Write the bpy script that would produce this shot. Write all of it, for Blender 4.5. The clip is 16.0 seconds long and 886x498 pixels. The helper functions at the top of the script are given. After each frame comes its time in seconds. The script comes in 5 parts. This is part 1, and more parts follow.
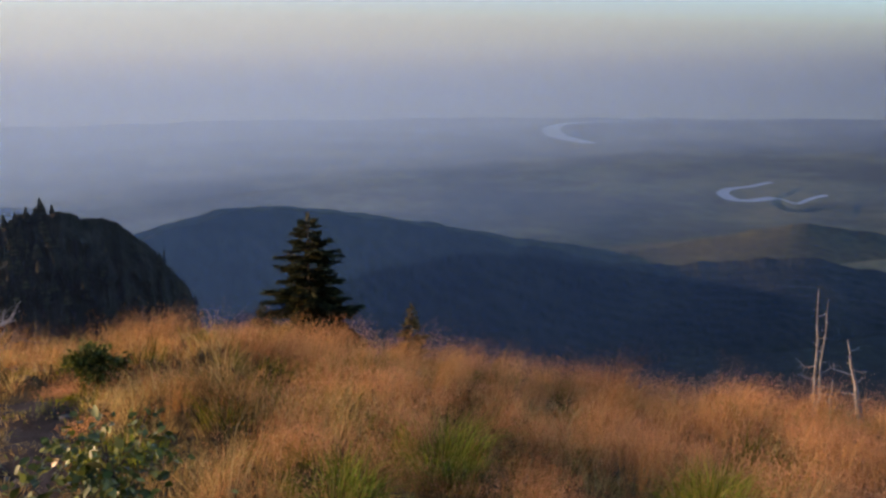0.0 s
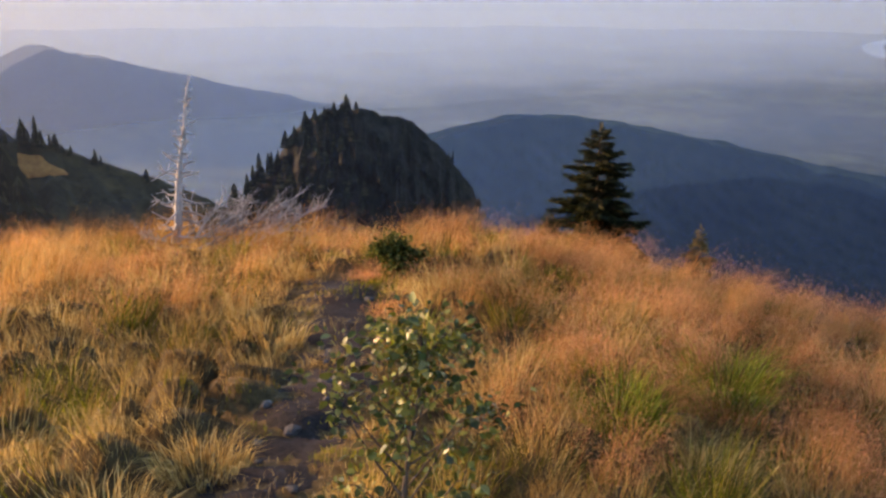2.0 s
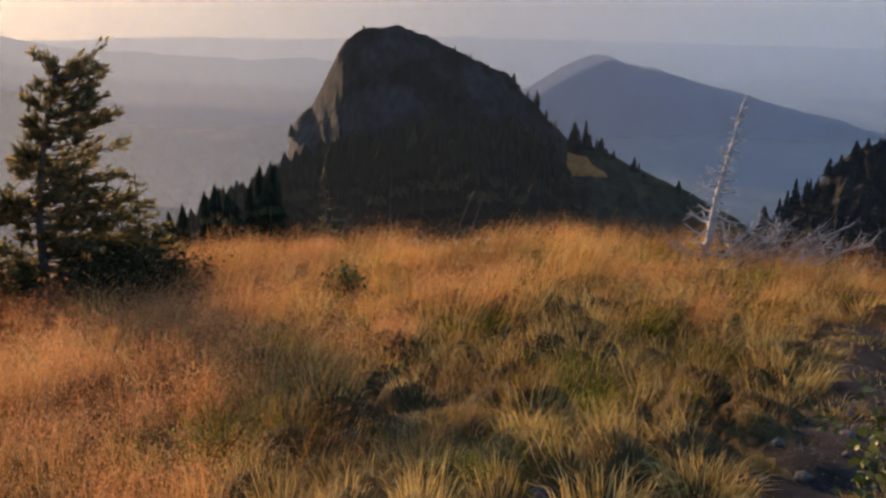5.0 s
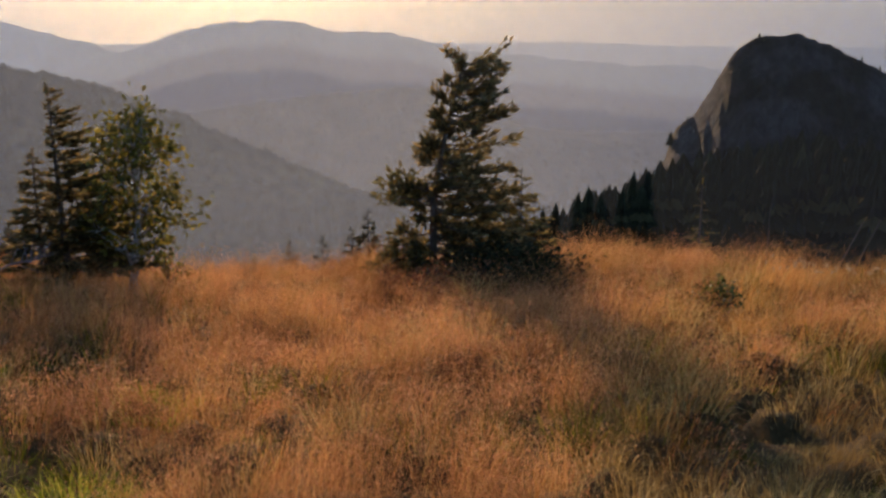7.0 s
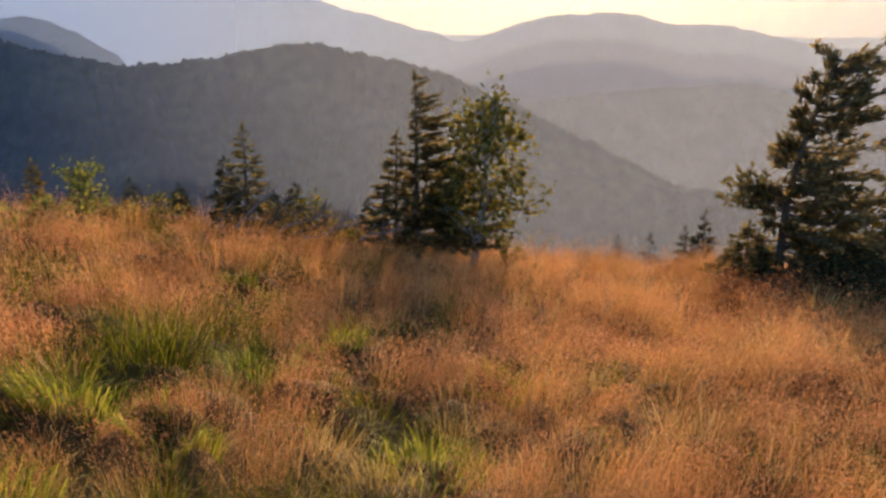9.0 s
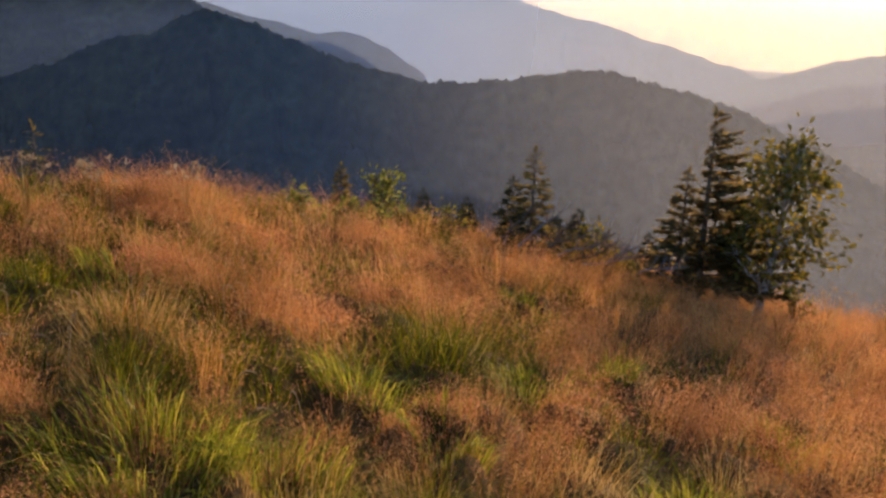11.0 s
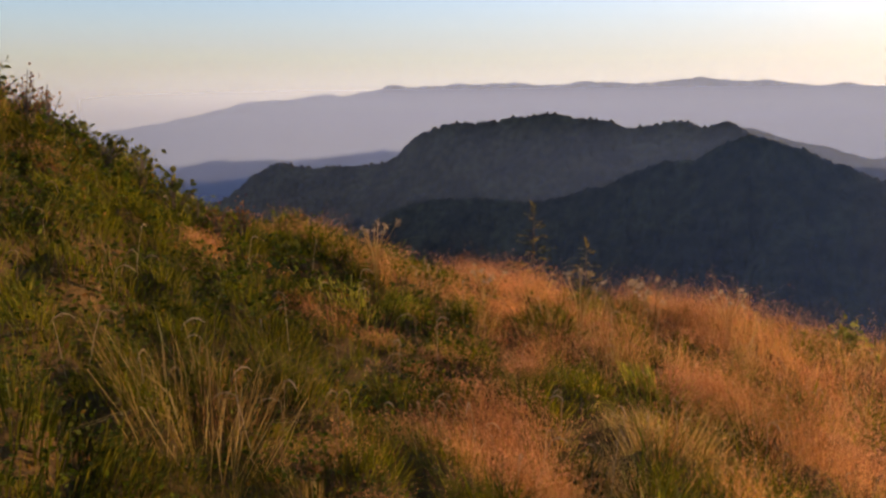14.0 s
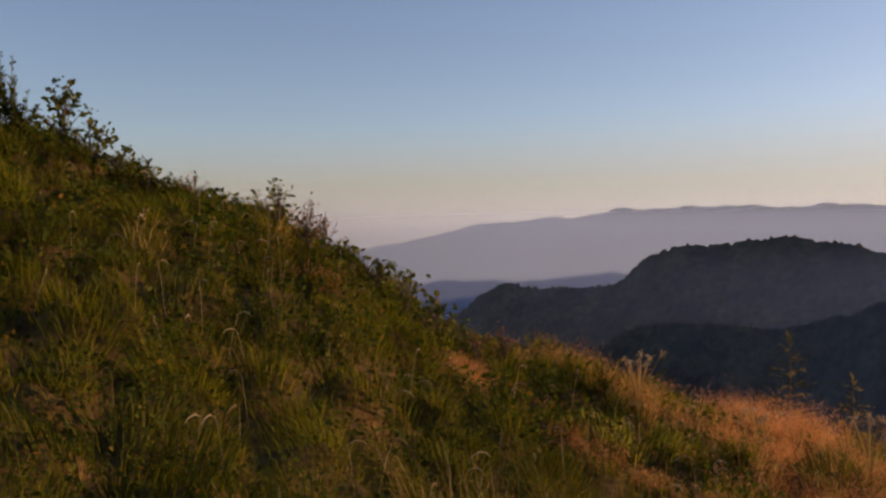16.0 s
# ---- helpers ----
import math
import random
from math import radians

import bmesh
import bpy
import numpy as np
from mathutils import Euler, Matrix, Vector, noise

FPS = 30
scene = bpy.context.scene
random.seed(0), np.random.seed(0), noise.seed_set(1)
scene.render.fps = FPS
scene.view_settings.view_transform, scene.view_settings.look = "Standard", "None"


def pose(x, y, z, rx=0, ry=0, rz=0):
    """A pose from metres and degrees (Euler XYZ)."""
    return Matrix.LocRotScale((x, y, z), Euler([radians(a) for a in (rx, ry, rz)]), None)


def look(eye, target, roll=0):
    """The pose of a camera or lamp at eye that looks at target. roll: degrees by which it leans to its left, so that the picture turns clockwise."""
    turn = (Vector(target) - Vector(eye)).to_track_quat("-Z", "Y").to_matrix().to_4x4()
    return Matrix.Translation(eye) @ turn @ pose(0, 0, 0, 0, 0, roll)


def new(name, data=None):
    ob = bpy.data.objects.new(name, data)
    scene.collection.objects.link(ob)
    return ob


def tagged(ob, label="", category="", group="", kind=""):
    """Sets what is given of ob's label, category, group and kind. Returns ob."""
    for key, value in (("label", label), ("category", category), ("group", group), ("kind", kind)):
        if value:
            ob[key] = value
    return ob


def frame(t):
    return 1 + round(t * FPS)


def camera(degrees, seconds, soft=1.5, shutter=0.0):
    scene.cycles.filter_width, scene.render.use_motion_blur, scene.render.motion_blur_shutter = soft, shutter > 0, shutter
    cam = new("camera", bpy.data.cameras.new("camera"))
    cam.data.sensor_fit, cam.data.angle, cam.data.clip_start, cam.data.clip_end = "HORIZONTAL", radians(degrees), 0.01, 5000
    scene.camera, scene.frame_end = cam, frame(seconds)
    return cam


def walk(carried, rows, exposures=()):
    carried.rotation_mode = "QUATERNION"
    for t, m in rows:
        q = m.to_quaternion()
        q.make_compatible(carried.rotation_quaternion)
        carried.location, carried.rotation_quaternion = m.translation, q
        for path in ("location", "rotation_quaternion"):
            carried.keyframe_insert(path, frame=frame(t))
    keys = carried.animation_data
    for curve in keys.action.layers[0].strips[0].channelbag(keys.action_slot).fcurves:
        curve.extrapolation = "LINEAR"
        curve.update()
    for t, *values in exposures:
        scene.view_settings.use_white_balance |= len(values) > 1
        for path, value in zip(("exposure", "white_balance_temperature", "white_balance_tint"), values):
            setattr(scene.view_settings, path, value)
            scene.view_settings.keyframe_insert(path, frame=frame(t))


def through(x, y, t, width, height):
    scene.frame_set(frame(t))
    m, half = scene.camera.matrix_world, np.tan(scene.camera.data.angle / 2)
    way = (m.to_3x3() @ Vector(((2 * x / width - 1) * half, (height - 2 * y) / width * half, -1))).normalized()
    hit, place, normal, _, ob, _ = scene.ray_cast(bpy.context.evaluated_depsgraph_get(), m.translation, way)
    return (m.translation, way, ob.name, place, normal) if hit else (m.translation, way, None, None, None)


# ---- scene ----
# camera: seconds, place, heading (degrees clockwise from +y), tilt, roll
PATH = [
    (0.0, -0.057, 0.299, 1.612, -6.85, -11.55, -0.39),
    (0.5, -0.093, 0.351, 1.593, -12.11, -13.72, -0.04),
    (1.0, -0.123, 0.340, 1.590, -16.28, -15.65, -0.01),
    (1.5, -0.147, 0.304, 1.600, -20.46, -16.82, -0.10),
    (2.0, -0.177, 0.271, 1.606, -24.90, -17.15, 0.20),
    (2.5, -0.203, 0.280, 1.602, -30.00, -17.17, -0.23),
    (3.0, -0.209, 0.280, 1.606, -35.61, -17.33, -0.37),
    (3.5, -0.206, 0.262, 1.611, -40.91, -17.41, -0.12),
    (3.7, -0.200, 0.256, 1.610, -43.38, -17.31, -0.09),
    (5.8, -0.279, 0.177, 1.616, -67.52, -16.15, 0.44),
    (6.0, -0.280, 0.180, 1.615, -70.02, -16.14, 0.25),
    (6.5, -0.309, 0.157, 1.594, -75.98, -16.07, 0.15),
    (7.0, -0.340, 0.129, 1.567, -81.93, -16.19, 0.30),
    (7.5, -0.312, 0.038, 1.593, -87.29, -16.71, 0.42),
    (8.0, -0.341, -0.050, 1.568, -92.43, -17.23, -0.23),
    (8.5, -0.369, -0.105, 1.564, -97.89, -17.38, -0.31),
    (8.7, -0.357, -0.102, 1.568, -99.87, -17.08, -0.36),
    (10.8, -0.295, -0.185, 1.572, -117.77, -15.50, 1.85),
    (11.0, -0.278, -0.188, 1.580, -120.16, -15.26, 1.85),
    (11.5, -0.222, -0.188, 1.606, -126.63, -14.50, 1.44),
    (12.0, -0.215, -0.224, 1.610, -132.92, -13.44, 0.98),
    (12.5, -0.234, -0.269, 1.611, -139.32, -12.44, 0.28),
    (13.0, -0.216, -0.263, 1.618, -144.96, -11.28, 0.30),
    (13.5, -0.212, -0.254, 1.615, -149.77, -9.82, 0.53),
    (14.0, -0.212, -0.285, 1.601, -153.48, -8.20, 0.41),
    (14.5, -0.209, -0.323, 1.588, -157.32, -6.59, 0.12),
    (15.0, -0.204, -0.386, 1.573, -161.53, -4.80, -0.58),
    (15.5, -0.124, -0.432, 1.601, -164.69, -3.04, 0.02),
    (16.0, -0.004, -0.487, 1.637, -167.77, -0.70, 0.75),
]
cam = camera(52.13, 16.0, soft=2.6)


def heading(az, tilt=0.0):
    a, e = radians(az), radians(tilt)
    return Vector((math.sin(a) * math.cos(e), math.cos(a) * math.cos(e), math.sin(e)))


walk(cam, [(t, look((x, y, z), Vector((x, y, z)) + heading(az, tilt), roll)) for t, x, y, z, az, tilt, roll in PATH],
     exposures=[(0.0, 1.0, 6700, 18), (0.5, 1.1, 6900, 19), (1.0, 1.35, 7200, 20), (2.0, 1.6, 7500, 21), (3.0, 1.55, 7500, 20), (3.7, 1.4, 7400, 18), (6.0, 0.58, 6600, 14), (7.0, 0.58, 6600, 14), (8.0, 0.65, 6800, 13), (8.7, 1.1, 6900, 13),
                (11.0, 0.95, 7300, 18), (11.5, 0.88, 7500, 19), (12.0, 0.52, 8000, 20), (12.5, 0.55, 8400, 22), (13.5, 0.77, 8700, 26), (14.5, 0.8, 9000, 29), (15.2, 0.68, 9100, 31), (16.0, 0.3, 8900, 30)])

# ---- light ----
SUN_AZ, SUN_EL = -94.0, 11.0
world = bpy.data.worlds.new("evening_sky")
scene.world = world
world.use_nodes = True
wn = world.node_tree.nodes
sky = wn.new("ShaderNodeTexSky")
sky.sky_type, sky.sun_disc = "NISHITA", False
sky.sun_elevation, sky.sun_rotation = radians(SUN_EL), radians(SUN_AZ)
sky.altitude, sky.air_density, sky.dust_density, sky.ozone_density = 900, 1.0, 1.6, 3.8
world.node_tree.links.new(sky.outputs[0], wn["Background"].inputs["Color"])
wn["Background"].inputs["Strength"].default_value = 0.15
sun = new("sun", bpy.data.lights.new("sun", "SUN"))
sun.data.energy, sun.data.angle, sun.data.color = 3.5, radians(0.6), (1.0, 0.68, 0.4)
sun.matrix_world = look(heading(SUN_AZ, SUN_EL) * 50, (0, 0, 0))


# ---- materials ----
def material(name, rough=0.9):
    m = bpy.data.materials.new(name)
    m.use_nodes = True
    n = m.node_tree.nodes
    b = n["Principled BSDF"]
    b.inputs["Roughness"].default_value = rough
    b.inputs["Specular IOR Level"].default_value = 0.2
    return m, n, m.node_tree.links, b


def ramp(n, stops):
    r = n.new("ShaderNodeValToRGB")
    while len(r.color_ramp.elements) < len(stops):
        r.color_ramp.elements.new(0.5)
    for e, (p, c) in zip(r.color_ramp.elements, stops):
        e.position, e.color = p, (*c, 1)
    return r


def noise_tex(n, l, scale, detail=4.0, rough=0.55, stretch=(1, 1, 1)):
    g = n.new("ShaderNodeNewGeometry")
    mp = n.new("ShaderNodeMapping")
    mp.inputs["Scale"].default_value = stretch
    t = n.new("ShaderNodeTexNoise")
    t.inputs["Scale"].default_value, t.inputs["Detail"].default_value, t.inputs["Roughness"].default_value = scale, detail, rough
    l.new(g.outputs["Position"], mp.inputs[0])
    l.new(mp.outputs[0], t.inputs["Vector"])
    return t


def mix(n, l, fac, a, b, mode="MIX"):
    m = n.new("ShaderNodeMix")
    m.data_type, m.blend_type = "RGBA", mode
    for i, v in ((0, fac), (6, a), (7, b)):
        if isinstance(v, (int, float)):
            m.inputs[i].default_value = v
        elif isinstance(v, tuple):
            m.inputs[i].default_value = (*v, 1)
        else:
            l.new(v, m.inputs[i])
    return m.outputs[2]


def bump(n, l, b, height, strength, dist):
    k = n.new("ShaderNodeBump")
    k.inputs["Strength"].default_value, k.inputs["Distance"].default_value = strength, dist
    l.new(height, k.inputs["Height"])
    l.new(k.outputs[0], b.inputs["Normal"])


def surface(name, fine, coarse, fine_scale, coarse_scale, rough=0.9, relief=0.5, depth=0.02, stretch=(1, 1, 1)):
    """Two scales of noise: fine stops, times coarse stops."""
    m, n, l, b = material(name, rough)
    t1, t2 = noise_tex(n, l, fine_scale, 6, 0.65, stretch), noise_tex(n, l, coarse_scale, 3)
    r1, r2 = ramp(n, fine), ramp(n, coarse)
    l.new(t1.outputs[0], r1.inputs[0])
    l.new(t2.outputs[0], r2.inputs[0])
    l.new(mix(n, l, 1.0, r1.outputs[0], r2.outputs[0], "MULTIPLY"), b.inputs["Base Color"])
    bump(n, l, b, t1.outputs[0], relief, depth)
    return m


def foliage(name, stops, patch=(), scale=0.6, through=0.45, rough=0.7):
    """Leaves and blades: each island its own shade, patches across the ground, light shining through."""
    m, n, l, b = material(name, rough)
    g = n.new("ShaderNodeNewGeometry")
    r = ramp(n, stops)
    l.new(g.outputs["Random Per Island"], r.inputs[0])
    col = r.outputs[0]
    if patch:
        t = noise_tex(n, l, scale, 3)
        p = ramp(n, patch)
        l.new(t.outputs[0], p.inputs[0])
        col = mix(n, l, 1.0, col, p.outputs[0], "MULTIPLY")
    l.new(col, b.inputs["Base Color"])
    tr = n.new("ShaderNodeBsdfTranslucent")
    l.new(col, tr.inputs["Color"])
    ms = n.new("ShaderNodeMixShader")
    ms.inputs[0].default_value = through
    l.new(b.outputs[0], ms.inputs[1])
    l.new(tr.outputs[0], ms.inputs[2])
    l.new(ms.outputs[0], n["Material Output"].inputs["Surface"])
    return m


ONE = [(0.3, (0.75, 0.75, 0.75)), (0.7, (1.15, 1.15, 1.15))]
M_GROUND = surface("turf_soil", [(0.3, (0.05, 0.033, 0.011)), (0.7, (0.15, 0.092, 0.03))], ONE, 14, 0.8, relief=0.8, depth=0.05)
M_DIRT = surface("path_dirt", [(0.3, (0.012, 0.009, 0.008)), (0.7, (0.045, 0.032, 0.027))], ONE, 25, 2, relief=0.8, depth=0.02)
M_ROCK = surface("crag_rock", [(0.3, (0.02, 0.02, 0.019)), (0.7, (0.07, 0.067, 0.063))],
                 [(0.42, (0.25, 0.3, 0.18)), (0.6, (0.85, 0.85, 0.85))], 0.5, 0.09, relief=1.0, depth=1.2, stretch=(1, 1, 0.35))
M_KNOLL = surface("knoll_scrub", [(0.3, (0.014, 0.014, 0.009)), (0.7, (0.05, 0.046, 0.028))],
                  [(0.42, (0.45, 0.5, 0.32)), (0.6, (1.1, 1.05, 0.95))], 0.5, 0.12, relief=1.0, depth=1.2, stretch=(1, 1, 0.5))
# dry grass with the brightness of a sunlit patch put into its orange
M_SUNLIT_MEADOW = surface("sunlit_dry_meadow", [(0.3, (0.35, 0.12, 0.03)), (0.7, (0.6, 0.24, 0.06))], ONE, 0.8, 0.1, relief=0.6, depth=0.4)
M_FOREST = surface("far_forest", [(0.32, (0.011, 0.014, 0.01)), (0.68, (0.05, 0.052, 0.032))],
                   [(0.4, (0.7, 0.75, 0.7)), (0.62, (1.6, 1.5, 1.15))], 0.09, 0.016, relief=1.0, depth=6.0)
# muted copy of the far forest, shade put into its colour
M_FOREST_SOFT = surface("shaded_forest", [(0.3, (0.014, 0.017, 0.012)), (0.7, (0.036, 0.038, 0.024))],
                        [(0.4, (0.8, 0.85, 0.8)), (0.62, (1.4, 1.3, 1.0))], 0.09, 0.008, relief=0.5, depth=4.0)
M_TURF_FAR = surface("shoulder_turf", [(0.3, (0.025, 0.023, 0.012)), (0.7, (0.085, 0.066, 0.03))],
                     [(0.4, (0.7, 0.75, 0.7)), (0.62, (1.4, 1.2, 0.9))], 0.4, 0.05, relief=0.8, depth=0.6)
M_VALLEY = surface("valley_floor", [(0.3, (0.03, 0.045, 0.03)), (0.7, (0.09, 0.1, 0.06))],
                   [(0.4, (0.7, 0.75, 0.7)), (0.62, (1.6, 1.5, 1.2))], 0.03, 0.003, relief=0.6, depth=4.0)
M_BARK = surface("bark", [(0.3, (0.05, 0.04, 0.03)), (0.7, (0.16, 0.13, 0.1))], ONE, 30, 3, relief=0.8, depth=0.01, stretch=(1, 1, 0.3))
M_WOODBARK = surface("dark_wood_bark", [(0.3, (0.02, 0.017, 0.014)), (0.7, (0.05, 0.042, 0.035))], ONE, 6, 1, relief=0.5, depth=0.02)
M_BLEACHED = surface("bleached_wood", [(0.3, (0.3, 0.27, 0.24)), (0.7, (0.62, 0.57, 0.52))], ONE, 40, 4, relief=0.6, depth=0.006, stretch=(1, 1, 0.2))
M_WOOD = foliage("dark_wood_needles", [(0, (0.018, 0.022, 0.012)), (0.7, (0.045, 0.05, 0.022)), (1, (0.09, 0.085, 0.035))], through=0.15, rough=0.9)
M_DEADWOOD = surface("grey_deadwood", [(0.3, (0.1, 0.09, 0.08)), (0.7, (0.3, 0.27, 0.25))], ONE, 40, 4, relief=0.6, depth=0.006, stretch=(1, 1, 0.2))
M_SPRUCE = foliage("spruce_needles", [(0, (0.012, 0.016, 0.006)), (0.6, (0.034, 0.04, 0.013)), (1, (0.09, 0.082, 0.024))], through=0.2)
M_OLIVE = foliage("olive_needles", [(0, (0.055, 0.05, 0.022)), (0.6, (0.165, 0.135, 0.055)), (1, (0.32, 0.23, 0.09))], through=0.5)
M_PINE = foliage("pine_needles", [(0, (0.05, 0.05, 0.018)), (0.6, (0.15, 0.13, 0.04)), (1, (0.28, 0.2, 0.06))], through=0.45)
M_BIRCH = foliage("birch_leaves", [(0, (0.05, 0.055, 0.012)), (0.6, (0.15, 0.14, 0.022)), (1, (0.38, 0.28, 0.05))], through=0.45)
M_LEAF = foliage("sapling_leaves", [(0, (0.035, 0.055, 0.01)), (0.6, (0.1, 0.125, 0.022)), (1, (0.28, 0.28, 0.06))], through=0.18, rough=0.4)
M_LEAFLET, _n, _l, _b = material("aspen_leaf", 0.42)
_o = _n.new("ShaderNodeObjectInfo")
_r = ramp(_n, [(0, (0.035, 0.055, 0.01)), (0.6, (0.09, 0.115, 0.02)), (0.92, (0.24, 0.24, 0.045)), (1, (0.4, 0.18, 0.04))])
_l.new(_o.outputs["Random"], _r.inputs[0])
_l.new(_r.outputs[0], _b.inputs["Base Color"])
_b.inputs["Specular IOR Level"].default_value = 0.6
_t, _m = _n.new("ShaderNodeBsdfTranslucent"), _n.new("ShaderNodeMixShader")
_l.new(_r.outputs[0], _t.inputs["Color"])
_m.inputs[0].default_value = 0.18
_l.new(_b.outputs[0], _m.inputs[1])
_l.new(_t.outputs[0], _m.inputs[2])
_l.new(_m.outputs[0], _n["Material Output"].inputs["Surface"])
M_SHRUB = foliage("light_shrub_leaves", [(0, (0.08, 0.1, 0.018)), (0.6, (0.19, 0.21, 0.04)), (1, (0.36, 0.35, 0.08))], through=0.5)
M_BUSH = foliage("bush_leaves", [(0, (0.04, 0.052, 0.01)), (0.6, (0.09, 0.105, 0.02)), (1, (0.2, 0.19, 0.04))], through=0.4)
PATCH = [(0.34, (0.5, 0.45, 0.42)), (0.5, (0.95, 0.95, 0.95)), (0.66, (1.25, 1.2, 1.15))]
M_HAIR = foliage("hair_grass", [(0, (0.32, 0.125, 0.035)), (0.5, (0.55, 0.26, 0.08)), (1, (0.7, 0.43, 0.15))], PATCH, 0.9, 0.45)
M_PANICLE = foliage("grass_panicle", [(0, (0.52, 0.2, 0.09)), (0.5, (0.72, 0.33, 0.15)), (1, (0.84, 0.48, 0.23))], PATCH, 0.9, 0.5)
M_GOLD = foliage("golden_grass", [(0, (0.42, 0.185, 0.04)), (0.5, (0.63, 0.325, 0.085)), (1, (0.76, 0.49, 0.18))], PATCH, 0.9, 0.45)
M_STRAW = foliage("straw_grass", [(0, (0.23, 0.145, 0.04)), (0.5, (0.52, 0.345, 0.1)), (1, (0.72, 0.54, 0.21))], PATCH, 0.9, 0.4)
M_GREEN = foliage("green_grass", [(0, (0.034, 0.046, 0.003)), (0.6, (0.108, 0.126, 0.006)), (1, (0.29, 0.262, 0.022))], PATCH, 0.8, 0.5)


# ---- building helpers ----
def mesh_of(name, verts, faces, mat, smooth=False):
    """verts (n,3); faces (m,k), all alike; a numpy mesh."""
    v, f = np.asarray(verts, np.float32), np.asarray(faces, np.int32)
    me = bpy.data.meshes.new(name)
    me.vertices.add(len(v))
    me.vertices.foreach_set("co", v.ravel())
    me.loops.add(f.size)
    me.loops.foreach_set("vertex_index", f.ravel())
    me.polygons.add(len(f))
    me.polygons.foreach_set("loop_start", np.arange(0, f.size, f.shape[1], dtype=np.int32))
    me.polygons.foreach_set("use_smooth", np.full(len(f), smooth))
    me.update(calc_edges=True)
    me.materials.append(mat)
    return me


def thing(name, at, label, category, group="", kind=""):
    ob = new(name)
    ob.location = at
    return tagged(ob, label, category, group, kind)


def part(name, me, parent, label="", kind=""):
    ob = new(name, me)
    ob.parent = parent
    return tagged(ob, label, kind=kind)


def tube(points, radii, sides=6):
    """Verts and quads of a tapering tube through points."""
    pts = [Vector(p) for p in points]
    vs, fs = [], []
    for i, p in enumerate(pts):
        d = (pts[min(i + 1, len(pts) - 1)] - pts[max(i - 1, 0)]).normalized()
        a = d.orthogonal().normalized()
        b = d.cross(a)
        for k in range(sides):
            w = 2 * math.pi * k / sides
            vs.append(p + (a * math.cos(w) + b * math.sin(w)) * radii[i])
    for i in range(len(pts) - 1):
        for k in range(sides):
            k2 = (k + 1) % sides
            fs.append((i * sides + k, i * sides + k2, (i + 1) * sides + k2, (i + 1) * sides + k))
    return vs, fs


def joined(pieces):
    vs, fs = [], []
    for v, f in pieces:
        o = len(vs)
        vs += [tuple(p) for p in v]
        fs += [tuple(i + o for i in q) for q in f]
    return np.array(vs), np.array(fs)


def smooth_table(table, x):
    """Smooth interpolation through (x, y) pairs in falling or rising x."""
    t = sorted(table)
    xs, ys = np.array([p[0] for p in t], float), np.array([p[1] for p in t], float)
    x = np.clip(x, xs[0], xs[-1])
    i = np.clip(np.searchsorted(xs, x) - 1, 0, len(xs) - 2)
    s = np.gradient(ys, xs)
    h = xs[i + 1] - xs[i]
    u = (x - xs[i]) / h
    return ((2 * u**3 - 3 * u**2 + 1) * ys[i] + (u**3 - 2 * u**2 + u) * h * s[i]
            + (-2 * u**3 + 3 * u**2) * ys[i + 1] + (u**3 - u**2) * h * s[i + 1])


def waves(x, y, seed, scale, octaves=4, gain=0.5):
    """Smooth noise on arrays, about -1 to 1: crossed sine waves in random directions."""
    rng = np.random.RandomState(seed)
    out, amp, f = np.zeros_like(np.asarray(x, float) + np.asarray(y, float)), 1.0, 1.0 / scale
    for _ in range(octaves):
        s = 0
        for _ in range(5):
            a, p = rng.uniform(0, 2 * np.pi), rng.uniform(0, 2 * np.pi)
            s = s + np.sin((x * np.cos(a) + y * np.sin(a)) * f * 2 * np.pi * rng.uniform(0.7, 1.3) + p)
        out = out + amp * s / 2.5
        amp, f = amp * gain, f * 2.03
    return out


# ---- the ground: a hilltop, its slopes and the valley, one sheet to the horizon ----
EYE = 1.6
FLOOR = -280.0
# where the hilltop breaks off, by heading: how steeply the edge lies below the eye, and how far away
EDGE_EL = [(40, -20.5), (20, -19.9), (12, -19.5), (4, -19.6), (-5, -18.3), (-12, -17.3), (-20, -15.8), (-26, -15.9), (-31, -15.6), (-36, -15.3), (-42, -14.95),
           (-49, -14.7), (-58, -15.6), (-68, -15.9), (-85, -16.5), (-98, -16.3), (-108, -15.2), (-118, -13.9), (-126, -12.7),
           (-138, -11.2), (-146, -10.2), (-154, -8.6), (-162, -6.2), (-168, -4.1), (-172, -1.5), (-176, 1.0), (-182, 3.3),
           (-188, 5.3), (-195, 7.3), (-215, 9), (-250, 6), (-290, -8), (-320, -20.5)]
EDGE_R = [(40, 9), (10, 9.5), (-15, 10), (-30, 9.5), (-42, 11.8), (-55, 10.5), (-70, 10), (-82, 10.5), (-104, 11.5), (-115, 11),
          (-125, 10), (-138, 8), (-150, 7.5), (-165, 7.2), (-178, 8.2), (-195, 9), (-250, 11), (-320, 9)]
TURF = 0.3
# how the ground falls beyond the edge: a saddle leads to the crags, elsewhere it is steep
STEEP = [(40, -0.62), (-8, -0.62), (-24, -0.35), (-45, -0.33), (-78, -0.33), (-90, -0.6), (-320, -0.62)]


def wrap(az):
    return (np.asarray(az) + 320.0) % 360.0 - 320.0


